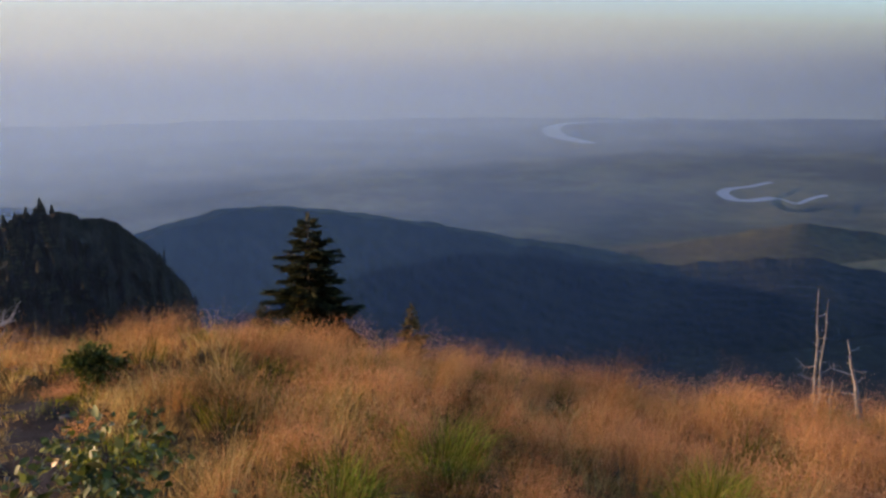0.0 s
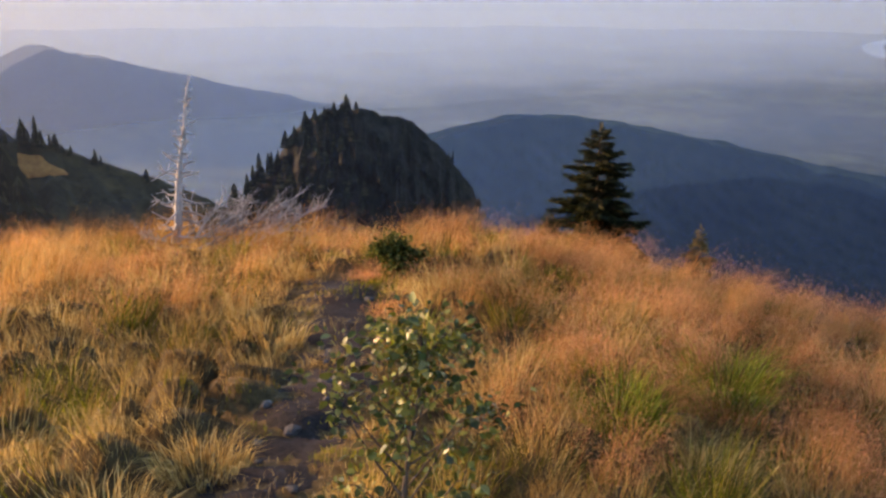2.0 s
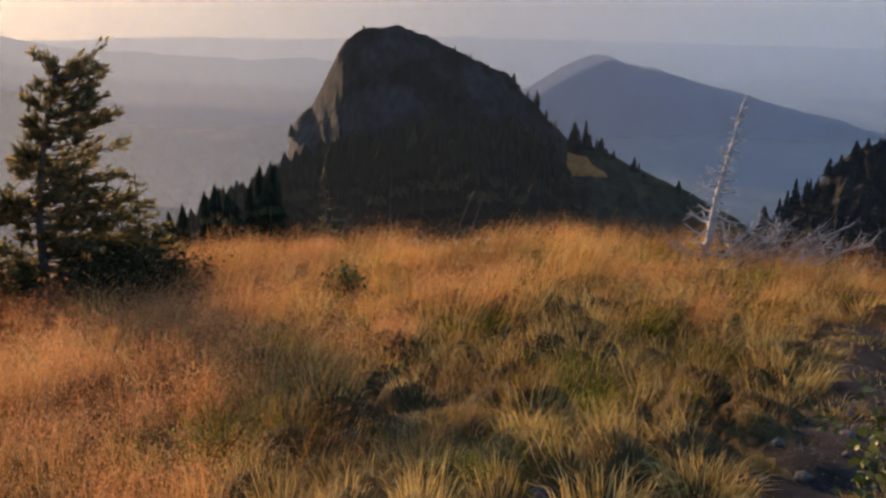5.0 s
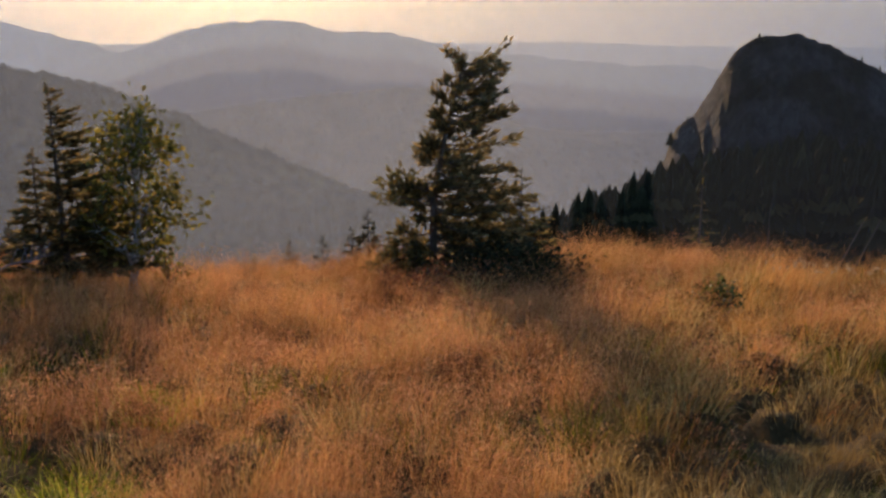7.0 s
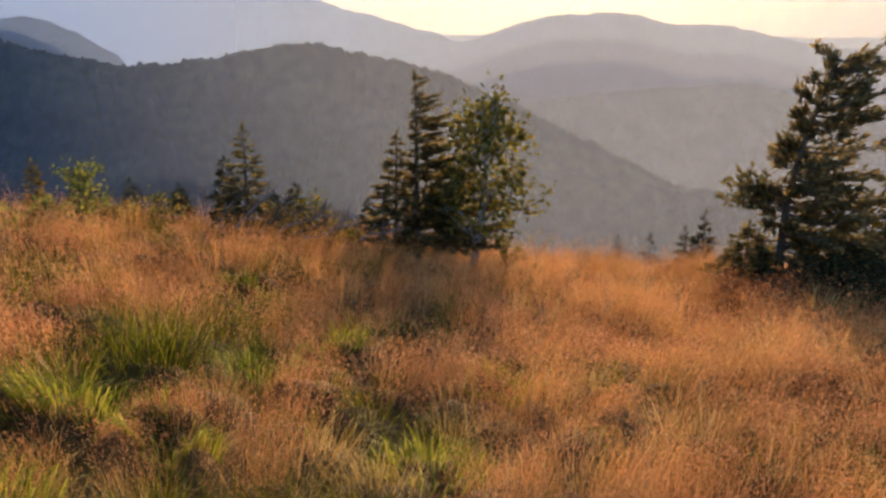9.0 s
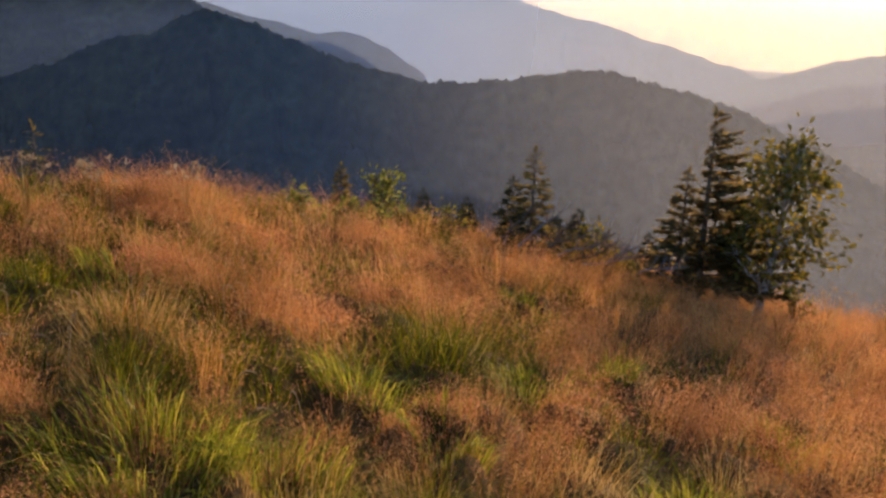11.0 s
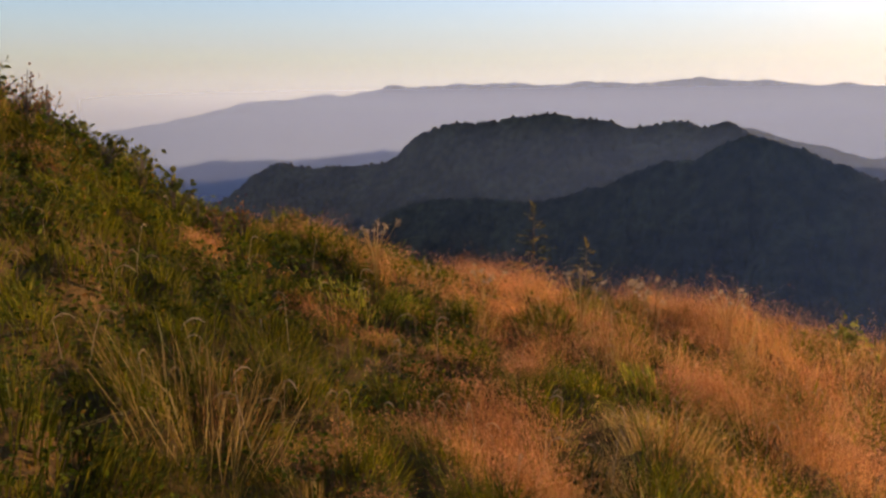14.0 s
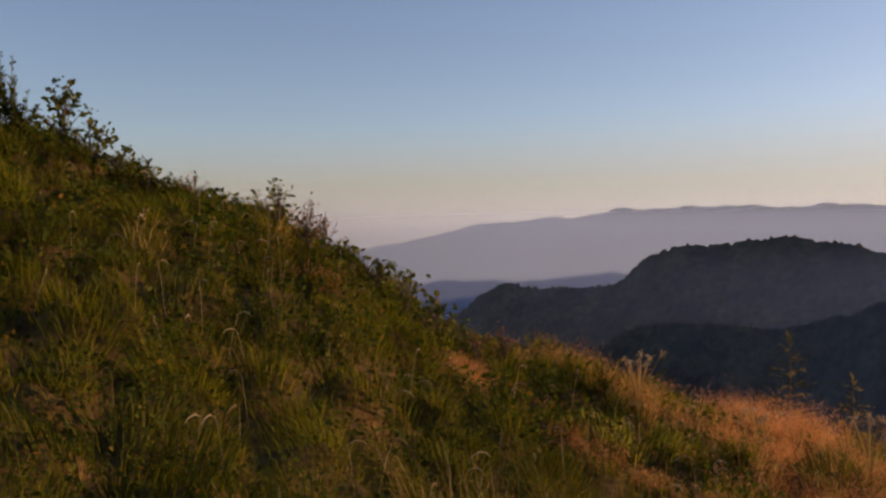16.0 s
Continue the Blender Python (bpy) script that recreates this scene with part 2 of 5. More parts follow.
# the trodden path, by heading and distance
LINE = [(-32, 8.6), (-31.4, 7.2), (-31.6, 6.2), (-32.6, 5.2), (-35.8, 4.5), (-38.6, 3.8), (-40.4, 3.2), (-44, 2.4), (-52, 1.6), (-80, 0.9), (-150, 0.8)]
LINE_XY = np.array([(r * math.sin(radians(a)), r * math.cos(radians(a))) for a, r in LINE])
pk = np.linspace(0, len(LINE) - 1, 120)
PX, PY = np.interp(pk, range(len(LINE)), LINE_XY[:, 0]), np.interp(pk, range(len(LINE)), LINE_XY[:, 1])
for _ in range(8):
    PX[1:-1], PY[1:-1] = (PX[:-2] + PX[1:-1] + PX[2:]) / 3, (PY[:-2] + PY[1:-1] + PY[2:]) / 3


def path_gap(x, y):
    """How far a place lies from the middle of the path."""
    return np.sqrt(np.min((x[:, None] - PX[None]) ** 2 + (y[:, None] - PY[None]) ** 2, axis=1))


def tussocks(x, y, size=0.42):
    """The tussock that a place belongs to: how far in from its rim (0 to 1), its middle, its own random number."""
    i, j = np.floor(x / size), np.floor(y / size)
    f1, f2 = np.full(x.shape, 9e9), np.full(x.shape, 9e9)
    cx, cy, own = np.zeros_like(x), np.zeros_like(x), np.zeros_like(x)
    for di in (-1, 0, 1):
        for dj in (-1, 0, 1):
            h = [np.modf(np.abs(np.sin((i + di) * a + (j + dj) * b)) * 4375.85)[0] for a, b in ((12.71, 31.17), (26.95, 18.33), (9.13, 41.77))]
            px, py = (i + di + 0.12 + 0.76 * h[0]) * size, (j + dj + 0.12 + 0.76 * h[1]) * size
            d = np.hypot(x - px, y - py)
            near = d < f1
            f2 = np.where(near, f1, np.minimum(f2, d))
            cx, cy, own = np.where(near, px, cx), np.where(near, py, cy), np.where(near, h[2], own)
            f1 = np.where(near, d, f1)
    return np.clip((f2 - f1) / (0.55 * size), 0, 1), cx, cy, own


# how rough with tussocks the turf is, by heading
ROUGH = [(40, 0.5), (5, 0.5), (-20, 0.8), (-32, 0.95), (-60, 0.9), (-75, 0.65), (-95, 0.55), (-110, 0.85), (-145, 0.8), (-155, 0.8), (-200, 0.8), (-320, 0.6)]


def ground_z(x, y):
    x, y = np.asarray(x, float), np.asarray(y, float)
    r = np.hypot(x, y)
    az = wrap(np.degrees(np.arctan2(x, y)))
    rc = smooth_table(EDGE_R, az)
    zc = EYE + rc * np.tan(np.radians(smooth_table(EDGE_EL, az))) - TURF
    k = zc / rc
    inner = k * np.minimum(r, rc)
    o = np.maximum(r - rc, 0)
    steep = np.interp(az, [p[0] for p in STEEP[::-1]], [p[1] for p in STEEP[::-1]])
    drop = np.where(o < 4, k * o + (steep - k) * o * o / 8, k * 4 + (steep - k) * 2 + steep * (o - 4) - 0.35 * np.maximum(r - 300, 0))
    z = inner + drop
    z = z + (waves(x, y, 3, 3.1, 3) * 0.035 + waves(x, y, 4, 1.1, 3) * 0.022) * np.clip(r / 2, 0, 1) * np.clip(2 - r / 40, 0.2, 1)
    s, _, _, own = tussocks(x, y)
    lump = (s * s * (3 - 2 * s) * (0.35 + 0.9 * own) - 0.4) * 0.2 * smooth_table(ROUGH, az)
    near = np.atleast_1d(np.clip(r / 1.5, 0, 1) * np.clip((13 - r) / 3, 0, 1))
    on = np.nonzero(near > 0)
    if len(on[0]):
        near[on] *= np.clip((path_gap(np.atleast_1d(x)[on], np.atleast_1d(y)[on]) - 0.22) / 0.5, 0.08, 1)
    z = z + lump * near.reshape(x.shape)
    z = z + (waves(x, y, 5, 60, 3) * 0.8 - 1.2) * np.clip((r - 30) / 60, 0, 1)
    floor = FLOOR + waves(x, y, 9, 900, 4) * 5
    m = np.clip((z - floor) / 60, -1, 1)
    return np.where(z - floor > 60, z, np.where(z - floor < -60, floor, floor + 15 * (m + 1) ** 2))


def ground_at(az, r):
    p = heading(az) * r
    return Vector((p.x, p.y, float(ground_z(p.x, p.y))))


def polar_sheet(radii, azs, zfun):
    a = np.radians(azs)
    R, A = np.meshgrid(radii, a, indexing="ij")
    X, Y = R * np.sin(A), R * np.cos(A)
    return np.stack([X, Y, zfun(X, Y)], -1).reshape(-1, 3)


def grid_faces(nr, na, closed):
    i, j = np.meshgrid(np.arange(nr - 1), np.arange(na if closed else na - 1), indexing="ij")
    j2 = (j + 1) % na
    return np.stack([i * na + j, i * na + j2, (i + 1) * na + j2, (i + 1) * na + j], -1).reshape(-1, 4)


radii = np.concatenate([np.linspace(0.02, 16, 150), np.geomspace(16.5, 4850, 120)])
azs = np.arange(0, 360, 0.75)
ground = new("ground", mesh_of("ground", polar_sheet(radii, azs, ground_z), grid_faces(len(radii), len(azs), True), M_GROUND, True))
tagged(ground, "grassy hilltop falling away to a wide hazy valley", "ground", kind="structure")
ground.data.materials.append(M_TURF_FAR)
ground.data.materials.append(M_VALLEY)
ground.data.materials.append(M_FOREST_SOFT)
far = np.repeat((radii[:-1] > 15).astype(np.int32) + 2 * (radii[:-1] > 330) - (radii[:-1] > 1150), len(azs)).astype(np.int32)
ground.data.polygons.foreach_set("material_index", far)


# ---- mountains ----
SHIFT = 0.45


def out_at(radius, az):
    """How far off a round sheet of that radius stands, its middle shifted away from the sun."""
    a = np.radians(np.asarray(az, float) - SUN_AZ)
    return radius * (np.sqrt(1 - (SHIFT * np.sin(a)) ** 2) - SHIFT * np.cos(a))


def ridge(name, dist, crest, label, seed, mat=None, front=0.19, back=0.16, rough=0.012, base=FLOOR - 20, spur=0.05, canopy=0.0,
          step=0.12, power=0.85, fade=3.0, lumps=0.06, category="mountain", craggy=0.0, crowns=0.0):
    """A ridge whose crest stands at dist, its skyline through (heading, elevation) summits and saddles, spurs running down from it."""
    a0, a1 = min(c[0] for c in crest), max(c[0] for c in crest)
    az = np.arange(a0, a1 + step / 2, step)
    A = np.radians(az)
    if category == "mountain":
        dist = out_at(dist, az)
    mean = float(np.mean(dist))
    top = EYE + dist * np.tan(np.radians(smooth_table(crest, az)))
    fine = waves(az * 2.0, az * 0, seed, 7.0, 5, 0.55) * dist * rough * 0.12
    e = np.clip(np.minimum(az - a0, a1 - az) / fade, 0, 1)
    e = e * e * (3 - 2 * e)
    plain, fine = base + (top - base) * e, fine * e
    us = np.concatenate([np.linspace(0, 1, 60), np.linspace(1, 0, 14)[1:]])
    rows = []
    for i, u in enumerate(us):
        top = plain + fine * u**8
        d = dist - dist * front * (1 - u) if i < 60 else dist + dist * back * (1 - u)
        x, y = d * np.sin(A), d * np.cos(A)
        n = waves(x, y, seed + 1, mean * lumps, 4, 0.5)
        z = base + (top - base) * (u**power) * (1 + spur * n * np.clip(4 * u * (1 - u), 0, 1))
        if crowns:
            # the rounded crowns of the wood
            z = z + crowns * (waves(x, y, seed + 5, 16, 2, 0.6) + 0.6 * waves(x, y, seed + 6, 7, 2, 0.5)) * min(1.0, 5 * (1 - u) + 0.15) * e
        if craggy:
            # buttresses, ledges and gullies of bare rock
            k = az * dist * 0.01745
            out = craggy * (waves(k, z, seed + 3, 14, 4, 0.6) + 0.7 * waves(k * 1.6, z * 0.5, seed + 4, 5, 3, 0.6)) * min(1.0, 4 * (1 - u) + 0.15)
            x, y = x * (1 - out / d), y * (1 - out / d)
        if canopy and u > 0.99:
            z = z + np.random.RandomState(seed).uniform(0, 1, len(az)) ** 2 * canopy
            rows.append(np.stack([x, y, z], -1))
            continue
        rows.append(np.stack([x, y, np.minimum(z, base + (top - base) * (0.25 + 0.75 * u))], -1))
    ob = new(name, mesh_of(name, np.concatenate(rows), grid_faces(len(us), len(az), False), mat or M_FOREST, not name.startswith("far")))
    return tagged(ob, label, category, kind="structure")


# lighter copy of the forest: the back ridge's sunlit olive put into the colour
M_SUNLIT_WOOD = surface("sunlit_wood", [(0.3, (0.03, 0.035, 0.02)), (0.7, (0.075, 0.07, 0.032))],
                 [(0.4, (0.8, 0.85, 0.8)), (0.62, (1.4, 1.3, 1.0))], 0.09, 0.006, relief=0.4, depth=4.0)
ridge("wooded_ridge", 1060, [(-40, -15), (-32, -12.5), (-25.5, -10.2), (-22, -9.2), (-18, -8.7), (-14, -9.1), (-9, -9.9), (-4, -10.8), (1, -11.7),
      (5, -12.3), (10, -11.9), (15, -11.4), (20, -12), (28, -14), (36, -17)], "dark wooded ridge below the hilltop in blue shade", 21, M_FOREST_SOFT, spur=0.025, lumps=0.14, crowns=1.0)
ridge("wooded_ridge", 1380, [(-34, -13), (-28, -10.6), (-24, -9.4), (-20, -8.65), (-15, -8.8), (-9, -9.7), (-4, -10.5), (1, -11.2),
      (4.5, -11.5), (8, -11.0), (11, -10.2), (14.5, -9.4), (19, -9.8), (30, -12)], "olive wooded ridge behind a darker one", 20, M_SUNLIT_WOOD, spur=0.012, lumps=0.3, front=0.16)
ridge("peak", 2760, [(-62, -8.6), (-57, -7.4), (-53, -6.1), (-51.4, -5.2), (-49.1, -4.2), (-46.6, -4.7), (-43.8, -5.3), (-40, -6.2), (-36.8, -7.0), (-33.3, -7.8),
      (-26, -9.2), (-20, -11), (-14, -13)], "pointed wooded peak in grey haze", 24, M_FOREST_SOFT, front=0.015, back=0.04)
ridge("mountain_range", 3300, [(-124, -5.5), (-116, -5.0), (-108, -4.6), (-104.5, -4.8), (-102.5, -4.1), (-100.6, -3.7), (-98.5, -2.8), (-96.8, -2.4), (-94.8, -2.2), (-91.4, -2.1), (-88.5, -2.6),
      (-85.4, -2.8), (-82.3, -3.5), (-79.2, -3.9), (-76.6, -4.0), (-74, -4.4), (-69.5, -4.5), (-62, -4.9), (-54, -6)], "long mountain range in backlit grey haze", 25, front=0.09)
ridge("foothill", 2450, [(-104, -9), (-96, -7.2), (-90, -6.6), (-87.2, -6.3), (-85.1, -6.0), (-81.6, -6.6), (-78, -8.0), (-74.5, -8.6), (-69, -8.6), (-58, -10)], "wooded foothills in front of a mountain range", 26, crowns=2.0)
ridge("foothill", 1200, [(-110, -11.2), (-103, -11.5), (-97, -11.7), (-93.8, -11.9), (-90, -12.3), (-84.8, -12.5), (-72, -13.5)], "wooded foothills in front of a mountain range", 27, crowns=2.0)
ridge("dark_ridge", 1400, [(-164, -9.5), (-160, -7.6), (-158, -6.8), (-156.4, -5.7), (-154.4, -5.1), (-151.4, -5.0), (-148.3, -5.1), (-145.9, -4.8), (-142.8, -3.8), (-140.2, -2.7),
       (-137.8, -2.3), (-134.9, -0.9), (-132.9, -1.5), (-130.2, -2.4), (-127, -3.6), (-124, -4.4), (-121.5, -4.8), (-119, -4.85), (-116.6, -4.55), (-113.5, -4.05), (-110.8, -3.85),
       (-108.7, -4.15), (-106.7, -4.65), (-104, -5.2), (-99, -7.2), (-92, -10.4), (-84, -14), (-76, -18)], "dark wooded ridge with a pointed summit", 28, canopy=3.0, crowns=2.6, spur=0.09, lumps=0.1, step=0.1)
ridge("hill", 2830, [(-140, -1.5), (-135, -0.5), (-133, -1.0), (-130.5, -1.6), (-128.5, -2.1), (-126.2, -2.0), (-124.4, -2.7), (-122.3, -4.0), (-119, -5)], "pale hill behind a dark ridge", 29, M_FOREST_SOFT, front=0.03, back=0.03)
ridge("table_mountain", 2450, [(-172, -6), (-166.5, -4.6), (-165.2, -3.5), (-164.2, -3.0), (-162.5, -3.0), (-160.7, -3.1), (-158.5, -2.9), (-156.6, -2.5), (-155, -1.1), (-153.5, -0.5), (-151, -0.2),
      (-148.5, 0.1), (-146.5, 0.3), (-144, -0.1), (-141, -0.45), (-138.8, -0.2), (-137.6, -0.4), (-136.2, -0.1), (-134.6, -1.0), (-131, -3)], "broad flat-topped wooded mountain", 30, canopy=6.0, crowns=2.5)
ridge("far_range", 4330, [(-192, -4), (-182, -2.4), (-176, -1.3), (-170.8, -0.35), (-167.2, 0.42), (-160.1, 1.5), (-156.6, 1.85), (-150, 2.15), (-143.7, 2.25), (-137, 2.4), (-131, 2.2), (-125, 1.7),
      (-118, 0.6), (-112, -0.8), (-106, -2.4), (-100, -4.2), (-94, -6.5)], "faint far mountain range on the horizon", 31, rough=0.016, front=0.12, back=0.02, fade=3)

# rocky crags beyond the saddle
CRAG_HIGH = [(-80, -17), (-76, -15.2), (-72.8, -13.2), (-69.5, -11.6), (-68.2, -10.6), (-67.6, -8.6), (-66.5, -7.3), (-65.4, -5.5), (-64, -3.4), (-62.5, -2.6), (-59.8, -2.9),
      (-57.5, -4.1), (-55.8, -4.9), (-53.7, -6.1), (-52.2, -7.6), (-50.5, -9.5), (-48, -13), (-45, -17)]
CRAG_LOW = [(-42, -19), (-39, -15.5), (-37, -13), (-36, -12.1), (-34.8, -10.4), (-33.3, -9.0), (-31.4, -8.3), (-29.7, -8.25), (-28, -8.8), (-26.3, -9.7), (-25, -10.8), (-23.9, -12.2),
      (-23, -13.6), (-22, -15.2), (-20, -19)]
SHOULDER = [(-56, -11), (-53, -9.6), (-51, -9.5), (-48.8, -9.7), (-46.3, -10.8), (-44.7, -11.5), (-42.2, -12.4), (-39, -14), (-34, -18)]
ridge("crag", 215, CRAG_HIGH, "steep rocky crag with a wooded foot", 41, M_ROCK,
      front=0.25, back=0.3, base=-85, spur=0.02, step=0.1, power=0.55, rough=0.022, lumps=0.07, category="crag", craggy=0.5)
ridge("crag", 200, CRAG_LOW, "rounded dark rocky knoll with spruces on its flank", 42, M_KNOLL,
      front=0.2, back=0.25, base=-85, spur=0.14, step=0.1, power=0.5, rough=0.025, lumps=0.06, category="crag", craggy=1.8)
ridge("meadow_shoulder", 185, SHOULDER, "grassy shoulder below a crag in shade", 43, M_TURF_FAR,
      front=0.3, back=0.3, base=-75, spur=0.1, step=0.1, power=0.8, rough=0.01, lumps=0.08, category="slope")
# added mound whose bright colour stands for a sunlit patch of the shoulder
ridge("sunlit_bank", 182.5, [(-52, -11.2), (-51.2, -10.4), (-50.5, -10.12), (-49.5, -10.25), (-48.6, -10.6), (-47.8, -11.2)], "small bank of dry grass on the shoulder, sunlit orange put into its colour", 44, M_SUNLIT_MEADOW,
      front=0.02, back=0.03, base=-35, spur=0.05, step=0.06, power=0.6, rough=0.01, lumps=0.02, category="slope", fade=0.15)


# ---- evening haze: thin layers standing over the valley ----
def haze_material(radius, alpha, away, glow_tint, shader, low, high, side, axis, start, foot):
    """Haze that thins towards the valley floor and fades out between two slopes above the horizon."""
    m = bpy.data.materials.new("haze")
    m.use_nodes = True
    n, l = m.node_tree.nodes, m.node_tree.links
    n.remove(n["Principled BSDF"])
    pos, sep = n.new("ShaderNodeNewGeometry"), n.new("ShaderNodeSeparateXYZ")
    l.new(pos.outputs["Position"], sep.inputs[0])
    t = noise_tex(n, l, 3.0 / radius, 3, 0.5, (1, 1, 4))
    out = ramp(n, [(0.3, (0.86,) * 3), (0.7, (1.0,) * 3)] if radius < 2500 else [(0.3, (0.94,) * 3), (0.7, (0.94,) * 3)])
    l.new(t.outputs[0], out.inputs[0])
    out = out.outputs[0]
    mean = radius * 0.75
    for z0, z1, v0, v1 in ((mean * math.tan(radians(low)), mean * math.tan(radians(high)), alpha, 0.002), (FLOOR - 25, FLOOR + 30 + radius * 0.03, 0.2, 1.0)):
        mr, mul = n.new("ShaderNodeMapRange"), n.new("ShaderNodeMath")
        mr.interpolation_type, mul.operation = "SMOOTHSTEP", "MULTIPLY"
        for k, v in ((1, z0), (2, z1), (3, v0), (4, v1)):
            mr.inputs[k].default_value = v
        l.new(sep.outputs[2], mr.inputs[0])
        l.new(out, mul.inputs[0])
        l.new(mr.outputs[0], mul.inputs[1])
        out = mul.outputs[0]
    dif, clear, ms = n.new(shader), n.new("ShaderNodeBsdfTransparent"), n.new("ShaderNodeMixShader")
    # the sun's glow on the haze is put into its colour, around axis
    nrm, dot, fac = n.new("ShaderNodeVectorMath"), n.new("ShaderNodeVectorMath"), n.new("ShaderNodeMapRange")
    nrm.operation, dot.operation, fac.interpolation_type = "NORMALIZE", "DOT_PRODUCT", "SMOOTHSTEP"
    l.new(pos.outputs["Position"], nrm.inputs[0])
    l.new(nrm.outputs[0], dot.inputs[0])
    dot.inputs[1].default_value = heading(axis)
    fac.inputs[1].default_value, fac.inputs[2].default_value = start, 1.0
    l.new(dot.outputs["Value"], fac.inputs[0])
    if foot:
        # the horizon's darkening is put into the colour: bluer low over the plain
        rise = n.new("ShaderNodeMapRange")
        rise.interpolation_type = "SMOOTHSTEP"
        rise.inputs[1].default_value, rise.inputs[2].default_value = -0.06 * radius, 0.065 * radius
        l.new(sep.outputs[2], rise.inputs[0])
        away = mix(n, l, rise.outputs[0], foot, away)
    l.new(mix(n, l, fac.outputs[0], away, glow_tint), dif.inputs["Color"])
    # thicker over the northern valley
    aim, thin, mul = n.new("ShaderNodeVectorMath"), n.new("ShaderNodeMapRange"), n.new("ShaderNodeMath")
    aim.operation, mul.operation, thin.interpolation_type = "DOT_PRODUCT", "MULTIPLY", "SMOOTHSTEP"
    aim.inputs[1].default_value = heading(-53)
    l.new(nrm.outputs[0], aim.inputs[0])
    for k, v in ((1, -0.4), (2, 0.9), (3, side), (4, 1.0)):
        thin.inputs[k].default_value = v
    l.new(aim.outputs["Value"], thin.inputs[0])
    l.new(out, mul.inputs[0])
    l.new(thin.outputs[0], mul.inputs[1])
    l.new(mul.outputs[0], ms.inputs[0])
    l.new(clear.outputs[0], ms.inputs[1])
    l.new(dif.outputs[0], ms.inputs[2])
    l.new(ms.outputs[0], n["Material Output"].inputs["Surface"])
    return m


def haze(radius, alpha, away, glow_tint, low=-1.7, high=1.4, side=1.0, axis=SUN_AZ + 12, start=0.66, foot=None):
    """A round sheet of haze, nearest towards the sun: shone through on the sun's side, lit from the front on the other.
    Bent normals make it glow sunwards.
    """
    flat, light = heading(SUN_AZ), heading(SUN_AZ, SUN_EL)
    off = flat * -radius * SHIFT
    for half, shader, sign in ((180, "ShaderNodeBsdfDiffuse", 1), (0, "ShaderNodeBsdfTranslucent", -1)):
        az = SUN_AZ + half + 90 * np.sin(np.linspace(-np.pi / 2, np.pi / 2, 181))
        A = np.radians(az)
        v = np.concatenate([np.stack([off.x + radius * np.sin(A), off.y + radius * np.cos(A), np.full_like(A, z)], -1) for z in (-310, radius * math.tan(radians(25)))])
        me = mesh_of("haze_layer", v, grid_faces(2, len(az), False), haze_material(radius, alpha, away, glow_tint, shader, low, high, side, axis, start, foot), True)
        # normals bent between sun and zenith, so the sunward side glows brighter
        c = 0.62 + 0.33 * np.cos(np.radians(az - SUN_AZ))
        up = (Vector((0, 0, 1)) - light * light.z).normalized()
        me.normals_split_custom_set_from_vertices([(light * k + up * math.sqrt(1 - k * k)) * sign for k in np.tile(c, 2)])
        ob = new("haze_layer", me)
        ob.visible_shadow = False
        tagged(ob, "thin evening haze over the valley, sun's glow put into its tint", "haze", kind="stuff")


# radius, opacity, plain tint, tint that holds the sun's glow
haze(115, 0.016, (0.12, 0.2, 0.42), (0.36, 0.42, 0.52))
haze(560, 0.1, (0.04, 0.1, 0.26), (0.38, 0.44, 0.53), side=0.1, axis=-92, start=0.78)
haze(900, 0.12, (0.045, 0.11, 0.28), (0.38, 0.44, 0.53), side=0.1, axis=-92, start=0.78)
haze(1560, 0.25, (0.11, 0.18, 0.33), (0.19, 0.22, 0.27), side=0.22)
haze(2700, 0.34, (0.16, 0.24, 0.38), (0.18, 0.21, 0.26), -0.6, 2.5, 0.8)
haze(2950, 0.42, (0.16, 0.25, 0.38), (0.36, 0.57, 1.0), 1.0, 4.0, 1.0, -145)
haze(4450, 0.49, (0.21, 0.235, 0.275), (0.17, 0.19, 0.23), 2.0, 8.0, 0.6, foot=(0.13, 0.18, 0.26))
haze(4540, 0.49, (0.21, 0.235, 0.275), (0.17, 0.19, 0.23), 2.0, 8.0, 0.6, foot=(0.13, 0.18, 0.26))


# ---- river in the valley ----
M_WATER, _n, _l, _b = material("river_water", 0.3)
_b.inputs["Base Color"].default_value = (0.14, 0.17, 0.2, 1)
_b.inputs["Specular IOR Level"].default_value = 0.6
_t = noise_tex(_n, _l, 0.02, 3)
bump(_n, _l, _b, _t.outputs[0], 0.2, 1.0)


def water(line, width, z, label):
    """A river bend: a ribbon through (heading, distance) points."""
    ks = np.linspace(0, len(line) - 1, 60)
    az = np.interp(ks, range(len(line)), [p[0] for p in line])
    rr = np.interp(ks, range(len(line)), [p[1] for p in line])
    for _ in range(6):
        az[1:-1], rr[1:-1] = (az[:-2] + az[1:-1] + az[2:]) / 3, (rr[:-2] + rr[1:-1] + rr[2:]) / 3
    x, y = rr * np.sin(np.radians(az)), rr * np.cos(np.radians(az))
    dx, dy = np.gradient(x), np.gradient(y)
    d = np.hypot(dx, dy)
    w = width * (1 + 0.3 * waves(ks, ks * 0, 4, 9, 2)) / 2
    v = np.concatenate([np.stack([x - dy / d * w, y + dx / d * w, np.full_like(x, z)], -1), np.stack([x + dy / d * w, y - dx / d * w, np.full_like(x, z)], -1)])
    ob = new("river", mesh_of("river", v, grid_faces(2, len(ks), False), M_WATER, True))
    return tagged(ob, label, "river", kind="structure")


